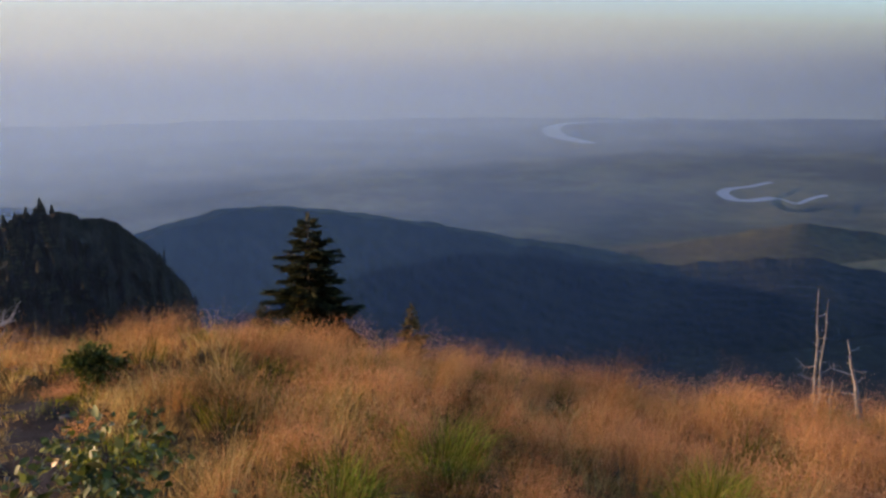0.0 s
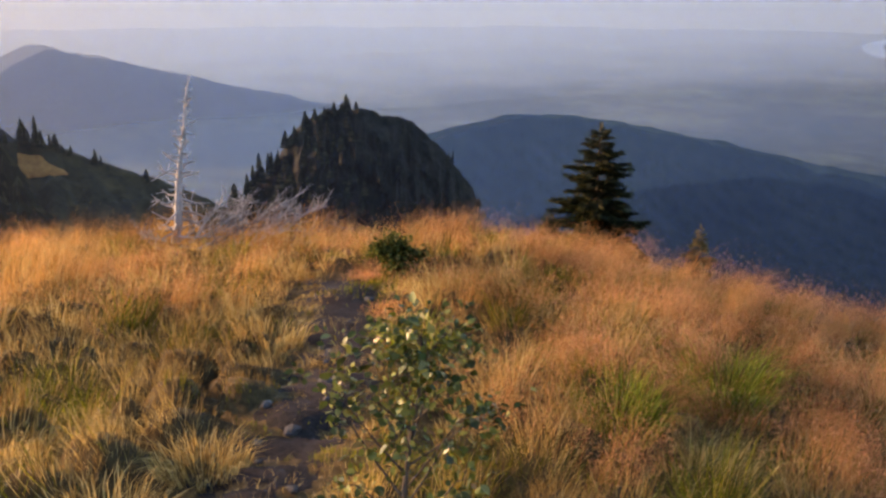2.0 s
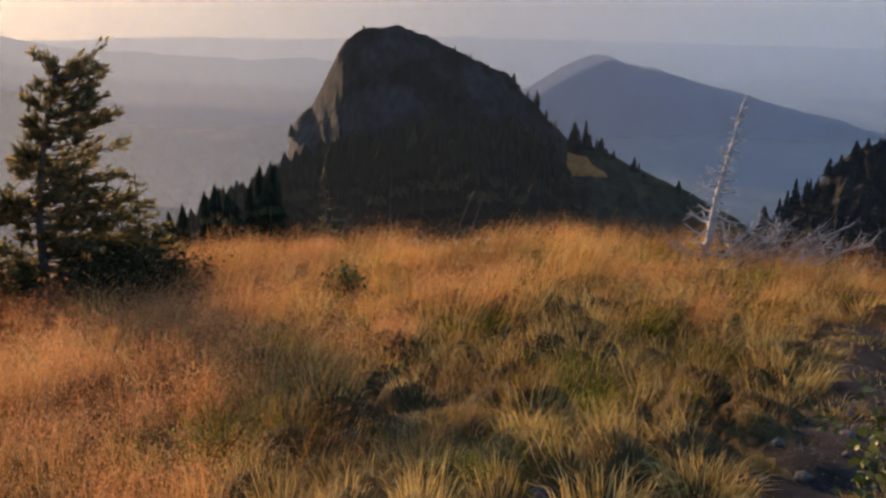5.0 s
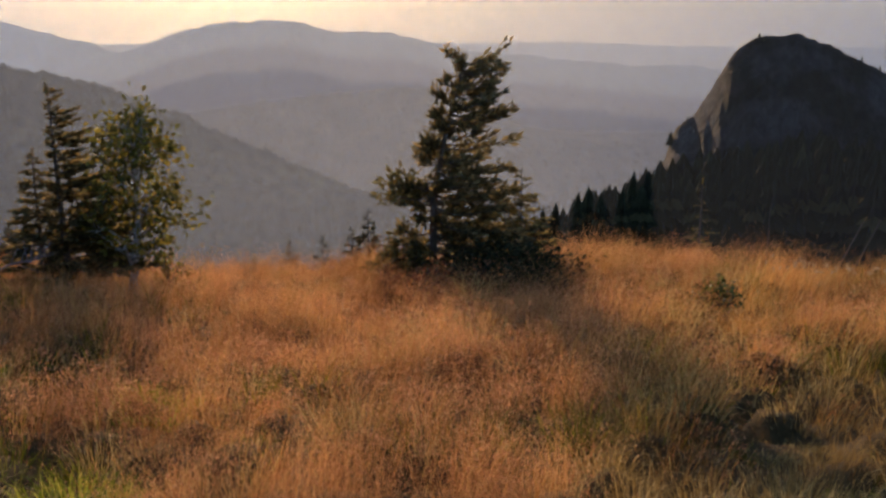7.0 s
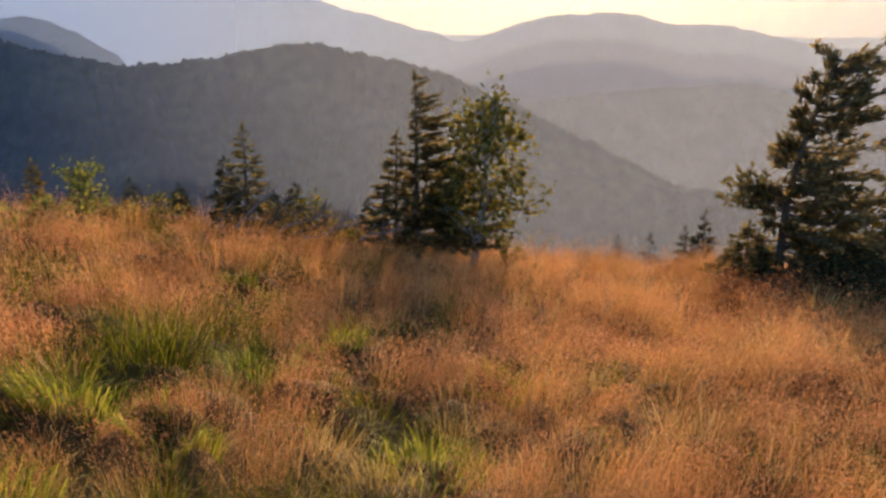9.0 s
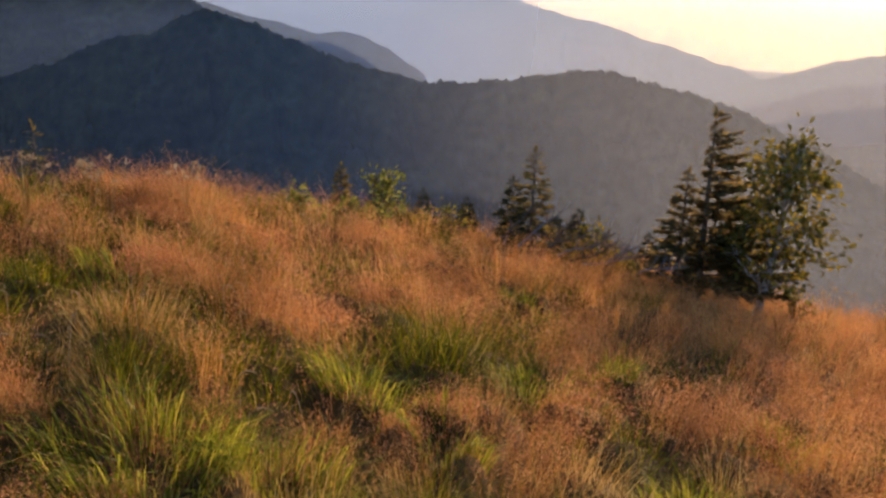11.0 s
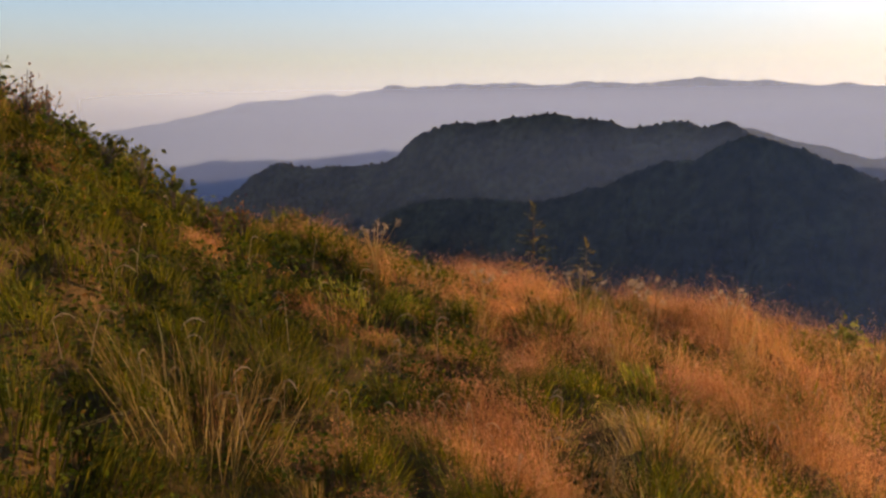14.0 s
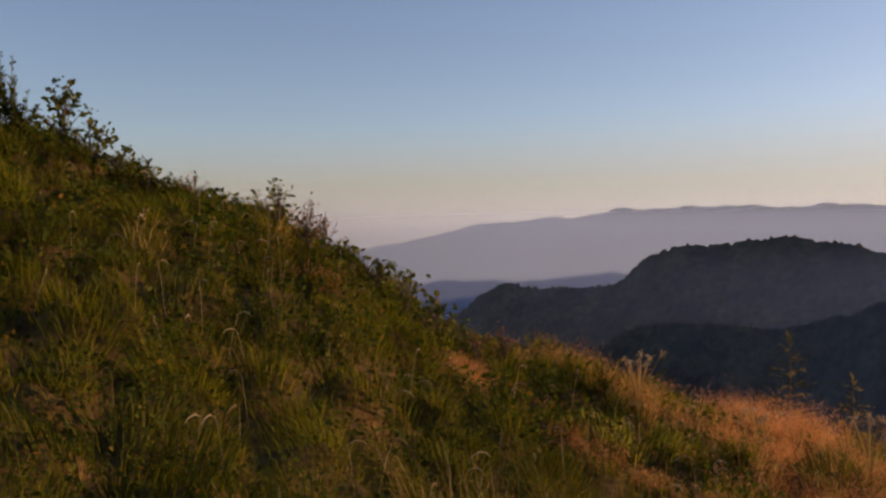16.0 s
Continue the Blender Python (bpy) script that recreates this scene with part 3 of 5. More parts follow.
water([(6.46, 4736), (5.29, 4444), (2.9, 4293), (0.82, 4130), (-0.15, 3798), (0.21, 3436), (1.19, 3258), (2.42, 3104)], 55, FLOOR + 16, "pale winding river on the valley floor")
water([(13.21, 2163), (12.11, 2070), (10.82, 2020), (10.37, 1947), (11.02, 1852), (12.16, 1848), (13.43, 1907)], 24, FLOOR + 16, "pale looping river reach on the valley floor")
water([(13.75, 1895), (14.71, 1827), (15.62, 1931), (16.28, 1975)], 14, FLOOR + 16, "pale broken river reach on the valley floor")


# ---- woody plants ----
def sprays(base, ends, widths, rng):
    """Flat pointed sprays from base points to end points: two triangles each, one island a spray."""
    base, ends = np.asarray(base, float), np.asarray(ends, float)
    d = ends - base
    side = np.cross(d, rng.normal(size=d.shape))
    side /= np.linalg.norm(side, axis=1)[:, None] + 1e-9
    w = np.asarray(widths)[:, None]
    mid = base + d * 0.45
    v = np.stack([base, mid - side * w / 2, ends, mid + side * w / 2], 1).reshape(-1, 3)
    k = np.arange(len(base))[:, None] * 4
    return v, np.concatenate([k + [0, 1, 2], k + [0, 2, 3]])


def conifer_meshes(h, seed, spread=0.24, whorls=14, per=6, twigs=16, size=0.1, flag=None, bare=0.08, droop=0.25, ragged=0.25, sides=7, fine=True, gap=0.0, shape=0.85, tilt=(0, 0), onesided=0.45):
    """Trunk, limbs and needle sprays of a conifer h high. flag: heading to which the wind has drawn its limbs."""
    rng = np.random.RandomState(seed)
    lean = (rng.uniform(-0.02, 0.02, 2) + np.array(tilt)) * h
    tp = [(lean[0] * k * k, lean[1] * k * k, h * k) for k in np.linspace(0, 1, 7)]
    r0 = 0.018 * h + 0.01
    trunk = tube(tp, [r0 * (1 - 0.93 * k) for k in np.linspace(0, 1, 7)], sides)
    limbs, b, e, w = [], [], [], []
    for i in range(whorls):
        for j in range(per):
            u = bare + (1 - bare) * (i + rng.uniform(-0.55, 0.55)) / whorls
            u = min(max(u, bare), 0.985)
            if rng.uniform() < gap:
                continue
            a = 2 * math.pi * (j + rng.uniform(-0.4, 0.4)) / per + i * 1.3
            ln = h * spread * (1 - u) ** shape * rng.uniform(1 - ragged, 1 + ragged) + 0.015 * h
            if flag is not None:
                c = math.cos(a - (math.pi / 2 - radians(flag)))
                ln *= onesided + (1.2 - onesided) * (0.5 + 0.5 * c) ** 1.2
            o = Vector((lean[0] * u * u, lean[1] * u * u, h * u))
            out = Vector((math.cos(a), math.sin(a), 0))
            if flag is not None:
                out = (out + heading(flag) * 0.5).normalized()
            rise = rng.uniform(0.1, 0.35) * (u - 0.3) + (0.22 if flag is not None else 0)
            pts = [o + out * ln * k + Vector((0, 0, ln * (rise * k - droop * k * k + droop * 0.75 * k**3))) for k in (0, 0.35, 0.7, 1)]
            if fine:
                limbs.append(tube(pts, [r0 * 0.28 * (1 - u * 0.7), r0 * 0.2 * (1 - u * 0.7), r0 * 0.1, r0 * 0.04], 4))
            n = max(3, int(twigs * (0.35 + ln / (h * spread))))
            for k in range(n):
                s = 0.15 + 0.85 * (k + rng.uniform()) / n
                q = s * 3
                m = min(int(q), 2)
                p = pts[m].lerp(pts[m + 1], q - m)
                fw = (pts[m + 1] - pts[m]).normalized()
                sd = fw.cross(Vector((0, 0, 1))).normalized() * (1 if k % 2 else -1)
                t = fw * rng.uniform(0.5, 1.0) + sd * rng.uniform(0.2, 1.0) * (1.1 - 0.6 * s) + Vector((0, 0, rng.uniform(-0.35, 0.3)))
                tl = size * (0.35 + 0.65 * (1 - u)) * rng.uniform(0.6, 1.3) + ln * 0.22 * (1 - s)
                b.append(p)
                e.append(p + t.normalized() * tl)
                w.append(tl * rng.uniform(0.22, 0.4))
    for k in range(6):
        p = Vector((lean[0], lean[1], h * (0.95 + 0.05 * k / 6)))
        b.append(p)
        e.append(p + Vector((rng.uniform(-0.02, 0.02) * h, rng.uniform(-0.02, 0.02) * h, 0.04 * h)))
        w.append(size * 0.3)
    return trunk, limbs, sprays(b, e, w, rng)


def conifer(name, at, h, label, seed, needles=None, group="", bark=None, **kw):
    trunk, limbs, (v, f) = conifer_meshes(h, seed, **kw)
    t = thing(name, at, label, "tree", group)
    tv, tf = joined([trunk])
    part("trunk", mesh_of("trunk", tv, tf, bark or M_BARK, True), t)
    if h > 1.6:
        for limb in limbs:
            part("branch", mesh_of("branch", *joined([limb]), bark or M_BARK, True), t)
    elif limbs:
        part("branchwork", mesh_of("branchwork", *joined(limbs), bark or M_BARK, True), t, kind="stuff")
    part("needles", mesh_of("needles", v, f, needles or M_SPRUCE), t, kind="stuff")
    return t


LEAF_V = np.array([(0, 0, 0), (0.3, 0.28, 0.05), (0.32, 0.6, 0.03), (0, 1, -0.08), (-0.32, 0.6, 0.03), (-0.3, 0.28, 0.05), (0, 0.5, -0.03)])
LEAF_F = np.array([(0, 1, 6), (1, 2, 6), (2, 3, 6), (3, 4, 6), (4, 5, 6), (5, 0, 6)])


def leaf_cloud(points, outs, size, rng, simple=False):
    """Folded leaves at points, drooping outwards, one island each."""
    lv, lf = (LEAF_V, LEAF_F) if not simple else (LEAF_V[[0, 2, 3, 4]], np.array([(0, 1, 2), (0, 2, 3)]))
    vs, fs = [], []
    for i, (p, o) in enumerate(zip(points, outs)):
        d = (Vector(o) + Vector(rng.normal(size=3)) * 0.6 + Vector((0, 0, -0.35))).normalized()
        q = d.to_track_quat("Y", "Z").to_matrix()
        sp = Matrix.Rotation(rng.uniform(-1.2, 1.2), 3, "Y")
        m = np.array(q @ sp) * size * rng.uniform(0.6, 1.25)
        vs.append(lv @ m.T + np.array(p))
        fs.append(lf + i * len(lv))
    return np.concatenate(vs), np.concatenate(fs)


def branching(h, seed, spread=0.5, limbs=9, start=0.25, twigs=4, lean=(0, 0), girth=1.0, rise=(0.5, 1.0)):
    """Trunk, limbs and leaf places of a broadleaved tree or bush."""
    rng = np.random.RandomState(seed)
    tp = [Vector((lean[0] * k * h + 0.03 * h * math.sin(5 * k + seed), lean[1] * k * h + 0.03 * h * math.cos(4 * k + seed), h * 0.94 * k)) for k in np.linspace(0, 1, 8)]
    trunk = tube(tp, [0.016 * h * girth * (1 - 0.9 * k) + 0.002 for k in np.linspace(0, 1, 8)], 7)
    out, pts, dirs = [], [], []
    for i in range(limbs):
        u = start + (0.97 - start) * (i + rng.uniform(0, 0.6)) / limbs
        q = u * 7
        m = min(int(q), 6)
        o = tp[m].lerp(tp[m + 1], q - m)
        a = i * 2.4 + rng.uniform(-0.5, 0.5)
        ln = h * spread * (1.05 - u) * rng.uniform(0.75, 1.25) + 0.06 * h
        d = Vector((math.cos(a), math.sin(a), rng.uniform(*rise)))
        c = [o, o + d * ln * 0.4, o + d * ln * 0.75 + Vector((0, 0, 0.02 * h)), o + d * ln + Vector((0, 0, -0.04 * h))]
        out.append(tube(c, [0.007 * h * girth, 0.005 * h * girth, 0.003 * h * girth, 0.0012 * h], 5))
        for k in range(twigs):
            s = 0.3 + 0.7 * (k + rng.uniform()) / twigs
            q2 = s * 3
            m2 = min(int(q2), 2)
            p = c[m2].lerp(c[m2 + 1], q2 - m2)
            td = (d.normalized() * 0.6 + Vector(rng.normal(size=3)) * 0.7).normalized()
            tl = h * 0.1 * rng.uniform(0.6, 1.5)
            out.append(tube([p, p + td * tl * 0.5, p + td * tl], [0.002 * h, 0.0015 * h, 0.0008 * h], 3))
            for z in np.linspace(0.2, 1, 5):
                pts.append(p + td * tl * z)
                dirs.append(td)
    return trunk, out, pts, dirs, rng


def broadleaf(name, at, h, label, seed, leaves, leaf_size, bark, per=3, category="tree", group="", jitter=0.05, **kw):
    trunk, limbs, pts, dirs, rng = branching(h, seed, **kw)
    t = thing(name, at, label, category, group)
    tv, tf = joined([trunk])
    part("trunk", mesh_of("trunk", tv, tf, bark, True), t)
    for limb in limbs:
        part("branch", mesh_of("branch", *joined([limb]), bark, True), t)
    pp = [p + Vector(rng.normal(size=3)) * jitter * h for p in pts for _ in range(per)]
    dd = [d for d in dirs for _ in range(per)]
    v, f = leaf_cloud(pp, dd, leaf_size, rng, True)
    part("leaves", mesh_of("leaves", v, f, leaves), t, kind="stuff")
    return t


def bush(at, h, w, label, seed, leaves, leaf_size, count, name="bush", twiggy=False, group=""):
    rng = np.random.RandomState(seed)
    t = thing(name, at, label, "bush", group)
    stems, pts, dirs = [], [], []
    for i in range(14):
        a, s = rng.uniform(0, 2 * math.pi), rng.uniform(0.1, 1)
        tip = Vector((math.cos(a) * w / 2 * s, math.sin(a) * w / 2 * s, h * rng.uniform(0.7, 1.05) * (1 - 0.45 * s * s)))
        mid = Vector((tip.x * 0.35, tip.y * 0.35, tip.z * 0.6))
        stems.append(tube([(0, 0, -0.03), mid, tip], [0.008, 0.006, 0.003], 4))
        for k in range(count // 14):
            q = rng.uniform(0.3, 1.05)
            p = mid.lerp(tip, q) if q > 0.5 else mid * (q * 2)
            pts.append(p + Vector(rng.normal(size=3)) * 0.07 * w)
            dirs.append((tip + Vector((0, 0, -h * 0.3))).normalized())
    sv, sf = joined(stems)
    part("stem", mesh_of("stem", sv, sf, M_BARK, True), t, kind="stuff")
    v, f = leaf_cloud(pts, dirs, leaf_size, rng, leaf_size < 0.05)
    part("foliage", mesh_of("foliage", v, f, leaves), t, kind="stuff")
    return t


def place_by(az, el, lift=0.0, most=40.0):
    """Where a line of sight from the eye at that heading and slope meets the ground (raised by lift)."""
    d = heading(az, el)
    r = np.arange(0.6, most, 0.02)
    h = math.hypot(d.x, d.y)
    x, y, z = d.x / h * r, d.y / h * r, EYE + d.z / h * r
    hit = np.nonzero(z <= ground_z(x, y) + lift)[0]
    i = hit[0] if len(hit) else len(r) - 1
    return Vector((x[i], y[i], float(ground_z(x[i], y[i]))))


# near spruces beyond the brow
def tall(az, r, el_top):
    """Base on the ground and the height that brings the top to that slope."""
    g = ground_at(az, r)
    return g, EYE + r * math.tan(radians(el_top)) - g.z


g, h = tall(-15.4, 14.8, -9.0)
conifer("spruce", g, h, "dense dark green spruce standing below the grassy brow", 51, whorls=19, per=11, twigs=70, size=0.18, spread=0.28, ragged=0.5, shape=0.62, gap=0.06, droop=0.3)
g, h = tall(-18.4, 14.2, -14.3)
conifer("spruce", g, h, "small dark spruce beside a taller one", 52, whorls=10, per=8, twigs=24, size=0.14, spread=0.4)
g, h = tall(-9.05, 13.8, -14.7)
conifer("spruce", g, h, "small young spruce with a yellowish top", 53, M_OLIVE, whorls=12, per=8, twigs=40, size=0.14, spread=0.34, ragged=0.6, shape=1.3)


# wind-shaped tree on the brow
def windswept(at, line, h, flag, label, seed, limbs=150):
    """A spruce whose boughs the wind has drawn to one side. line: sideways lean of the trunk at rising heights."""
    rng = np.random.RandomState(seed)
    t = thing("spruce", at, label, "tree")
    lee, deep = heading(flag), heading(flag - 90)
    ks = np.linspace(0, 1, len(line))
    axis = [lee * o + Vector((0, 0, h * k)) for k, o in zip(ks, line)]
    part("trunk", mesh_of("trunk", *joined([tube(axis, [0.055 * (1 - 0.9 * k) for k in ks], 8)]), M_BARK, True), t)
    b, e, w = [], [], []
    for i in range(limbs):
        u = 0.06 + 0.92 * (i + rng.uniform(0, 0.8)) / limbs
        q = u * (len(line) - 1)
        m = min(int(q), len(line) - 2)
        o = axis[m].lerp(axis[m + 1], q - m)
        a = rng.uniform(0, 2 * math.pi)
        c = math.cos(a)
        reach = (1.08 - 0.62 * u) * rng.uniform(0.5, 1.1) if c > -0.2 else (0.42 - 0.22 * u) * rng.uniform(0.6, 1.2)
        out = (lee * (c + 0.35) + deep * math.sin(a) * 0.75).normalized()
        lift = rng.uniform(-0.1, 0.1) + 0.3 * u
        pts = [o, o + out * reach * 0.35 + Vector((0, 0, -0.02)), o + (out * 0.7 + lee * 0.06) * reach + Vector((0, 0, reach * lift * 0.35)), o + (out * 0.95 + lee * 0.14) * reach + Vector((0, 0, reach * lift))]
        part("branch", mesh_of("branch", *joined([tube(pts, [0.014, 0.011, 0.007, 0.003], 4)]), M_BARK, True), t)
        n = int(26 + 60 * reach)
        for k in range(n):
            v = 0.12 + 0.9 * rng.uniform() ** 0.75
            q = min(v, 0.999) * 3
            m = int(q)
            p = pts[m].lerp(pts[m + 1], q - m) + Vector(rng.normal(size=3)) * 0.02
            d = (pts[3] - pts[1]).normalized() * rng.uniform(0.5, 1.1) + lee * 0.25 + Vector(rng.normal(size=3)) * 0.38 + Vector((0, 0, 0.12))
            ln = rng.uniform(0.07, 0.15) * (1.1 - 0.35 * u)
            b.append(p)
            e.append(p + d.normalized() * ln)
            w.append(ln * rng.uniform(0.25, 0.42))
    part("needles", mesh_of("needles", *sprays(b, e, w, rng), M_OLIVE), t, kind="stuff")
    # a low bough with yellowing tips on the windward side
    b, e, w = [], [], []
    for k in range(7):
        o = Vector((0, 0, h * (0.36 + 0.016 * k)))
        tip = o - lee * rng.uniform(0.45, 0.66) + deep * rng.uniform(-0.2, 0.2) + Vector((0, 0, rng.uniform(-0.08, 0.1)))
        part("branch", mesh_of("branch", *joined([tube([o, o.lerp(tip, 0.5) - Vector((0, 0, 0.05)), tip], [0.016, 0.011, 0.004], 4)]), M_BARK, True), t)
        for _ in range(70):
            p = o.lerp(tip, 0.3 + 0.72 * rng.uniform()) + Vector(rng.normal(size=3)) * 0.035
            d = Vector(rng.normal(size=3)) * 0.6 - lee * 0.4 + Vector((0, 0, 0.4))
            ln = rng.uniform(0.06, 0.13)
            b.append(p)
            e.append(p + d.normalized() * ln)
            w.append(ln * 0.35)
    part("needles", mesh_of("needles", *sprays(b, e, w, rng), M_PINE), t, "yellowing needles", kind="stuff")
    return t


g, h = tall(-82.0, 10.3, -4.0)
windswept(g, [0, -0.02, -0.02, 0.0, 0.06, 0.15, 0.24, 0.33], h, 8, "wind-flagged spruce with its limbs drawn to one side", 54)
for k, (az, r, hh, sp) in enumerate(((-84.0, 10.4, 0.8, 0.5), (-85.0, 10.5, 0.55, 0.6), (-83.2, 10.0, 0.6, 0.5), (-76.6, 10.7, 1.35, 0.34), (-77.6, 10.6, 1.0, 0.4))):
    conifer("spruce", ground_at(az, r), hh, "low yellowish spruce shoot beside a wind-shaped tree", 540 + k, M_PINE, "yellowish spruce shoots", whorls=9, per=7, twigs=22, size=0.12, spread=sp, ragged=0.5)
for k, (az, r, el) in enumerate(((-86.4, 14.0, -13.5), (-87.4, 14.5, -14.6))):
    g, h = tall(az, r, el)
    conifer("spruce", g, h, "small dark spruce below the brow", 550 + k, M_SPRUCE, "young conifers along the brow", whorls=11, per=6, twigs=16, size=0.11, spread=0.24, ragged=0.5)
bush(ground_at(-77.4, 9.6), 0.55, 1.5, "dense dark juniper bush in the shade of a tree", 57, M_SPRUCE, 0.045, 4200, "juniper_bush")
bush(ground_at(-75.4, 9.2), 0.5, 1.2, "dense dark juniper bush in the shade of a tree", 58, M_SPRUCE, 0.045, 2600, "juniper_bush")
M_TUFT = foliage("tuft_grass", [(0, (0.08, 0.1, 0.008)), (0.6, (0.22, 0.25, 0.022)), (1, (0.48, 0.45, 0.07))], through=0.6, rough=0.5)
# darker tuft green for the rising slope, its shade put into the colour
M_SHADED_GREEN = foliage("shaded_green_grass", [(0, (0.022, 0.034, 0.003)), (0.6, (0.07, 0.088, 0.006)), (1, (0.2, 0.18, 0.02))], through=0.5, rough=0.6)
M_HERB = foliage("herb_leaves", [(0, (0.018, 0.032, 0.003)), (0.6, (0.048, 0.078, 0.006)), (0.93, (0.11, 0.135, 0.013)), (1, (0.22, 0.1, 0.02))], through=0.45, rough=0.8)
M_RUSSET = foliage("russet_leaves", [(0, (0.12, 0.05, 0.025)), (0.6, (0.24, 0.1, 0.045)), (1, (0.4, 0.2, 0.08))], through=0.4)
for k, (az, r) in enumerate(((-83.4, 9.4), (-81.2, 9.2), (-79.3, 9.1), (-82.4, 8.9), (-85.2, 9.5))):
    bush(ground_at(az, r), 0.4, 0.6, "russet bilberry bush at the foot of a tree", 60 + k, M_RUSSET, 0.04, 260, "bilberry_bush", group="russet bushes")

# spruce and birch side by side
g, h = tall(-104.3, 11.2, -5.7)
conifer("spruce", g, h, "thin spruce with a bare lopsided top beside a birch", 71, M_OLIVE, whorls=24, per=7, twigs=44, size=0.14, spread=0.32, flag=-14, onesided=0.12, gap=0.2, ragged=0.5, droop=0.22, shape=0.75)
g, h = tall(-105.6, 11.4, -9.1)
conifer("spruce", g, h, "small sparse spruce beside a taller one", 72, M_OLIVE, whorls=16, per=7, twigs=36, size=0.12, spread=0.22, gap=0.15, ragged=0.5)
g, h = tall(-100.6, 10.9, -7.0)
M_BIRCHBARK = surface("birch_bark", [(0.35, (0.2, 0.18, 0.16)), (0.6, (0.5, 0.48, 0.45))], ONE, 20, 3, relief=0.3, depth=0.004, stretch=(1, 1, 2.5))
broadleaf("birch", g, h, "young birch with yellowing leaves beside a thin spruce", 73, M_BIRCH, 0.085, M_BIRCHBARK, per=3, limbs=28, spread=0.25, start=0.12, twigs=6, jitter=0.03, girth=1.5, lean=(0.02, 0.05))
g, h = tall(-98.6, 11.3, -14.0)
bush(g, 0.5, 0.5, "low yellowing birch scrub on the brow", 74, M_BIRCH, 0.05, 200)

# young growth along the western brow
for k, (az, r, el, needles, sp) in enumerate(((-114.8, 11.0, -8.5, M_PINE, 0.24), (-116.0, 11.6, -10.3, M_SPRUCE, 0.25), (-111.9, 12.2, -12.1, M_SPRUCE, 0.3), (-126.8, 13.0, -9.8, M_PINE, 0.2), (-124.5, 12.5, -10.5, M_PINE, 0.2),
                                             (-121.6, 14.0, -11.3, M_SPRUCE, 0.3), (-118.8, 13.0, -11.8, M_SPRUCE, 0.3), (-107.45, 14.0, -13.2, M_SPRUCE, 0.24), (-113.2, 13.0, -12.6, M_SPRUCE, 0.3),
                                             (-147.6, 16.0, -5.3, M_PINE, 0.3), (-144.4, 15.0, -7.4, M_PINE, 0.26), (-86.1, 22.0, -14.5, M_SPRUCE, 0.3), (-89.5, 20.0, -15.2, M_SPRUCE, 0.3), (-91.5, 18.0, -15.4, M_SPRUCE, 0.3))):
    g, h = tall(az, r, el)
    conifer("spruce", g, h, "small brownish conifer below the brow" if needles is M_PINE else "small dark spruce below the brow", 80 + k, needles, "young conifers along the brow",
            whorls=12, per=7, twigs=20, size=0.13, spread=sp, ragged=0.4)
for k, (az, r, h, w, lab) in enumerate(((-111.2, 11.3, 0.75, 1.0, "low yellow-green birch scrub on the brow"), (-110.0, 11.0, 0.5, 0.8, "low yellow-green birch scrub on the brow"), (-124.4, 10.0, 0.85, 0.7, "light green leafy shrub on the brow"),
                                        (-125.9, 10.4, 0.45, 0.7, "light green leafy shrub on the brow"), (-120.2, 11.5, 0.5, 1.0, "low yellow-green birch scrub on the brow"), (-122.6, 11.0, 0.45, 0.9, "low yellow-green birch scrub on the brow"),
                                        (-129.5, 10.0, 0.4, 0.8, "light green leafy shrub on the brow"), (-108.6, 11.2, 0.35, 0.7, "low yellow-green birch scrub on the brow"))):
    bush(ground_at(az, r), h, w, lab, 100 + k, M_BIRCH if "birch" in lab else M_SHRUB, 0.06, 420, "birch_scrub" if "birch" in lab else "shrub", group="scrub along the brow")

# bush at the head of the path
bush(ground_at(-28.3, 8.4), 0.42, 0.55, "low green bush at the top of the path", 111, M_BUSH, 0.05, 1500)
bush(place_by(-64.4, -18.6), 0.28, 0.5, "small bright green bush in the grass", 112, M_LEAF, 0.045, 420)

# leafy scrub on the skyline of the rising slope
for k, (az, h, w, lf, ls, cnt) in enumerate(((-193.6, 0.55, 0.5, M_RUSSET, 0.03, 160), (-190.0, 0.42, 0.5, M_BUSH, 0.06, 170), (-188.5, 0.42, 0.55, M_BUSH, 0.06, 170), (-187.0, 0.12, 0.4, M_BUSH, 0.05, 90), (-185.4, 0.1, 0.4, M_BUSH, 0.05, 90), (-183.0, 0.12, 0.3, M_RUSSET, 0.035, 60), (-181.6, 0.08, 0.4, M_BUSH, 0.05, 80),
                                             (-179.4, 0.08, 0.4, M_BUSH, 0.05, 80), (-178.1, 0.3, 0.4, M_BUSH, 0.055, 130), (-176.6, 0.4, 0.45, M_RUSSET, 0.03, 160), (-175.5, 0.34, 0.4, M_RUSSET, 0.03, 120), (-174.0, 0.12, 0.35, M_BUSH, 0.055, 100),
                                             (-172.5, 0.16, 0.35, M_BUSH, 0.055, 110), (-170.6, 0.28, 0.35, M_BUSH, 0.06, 110), (-168.8, 0.28, 0.35, M_BUSH, 0.06, 110), (-167.6, 0.14, 0.3, M_BUSH, 0.05, 80), (-166.4, 0.2, 0.35, M_RUSSET, 0.03, 100), (-165.0, 0.16, 0.3, M_RUSSET, 0.03, 80))):
    r = float(smooth_table(EDGE_R, az)) + 0.1
    bush(ground_at(az, r), h + 0.14, w, "dark leafy shrub on the rising slope" if lf is M_BUSH else "thin twiggy shrub on the rising slope", 120 + k, lf, ls, cnt, "shrub", group="shrubs on the slope")


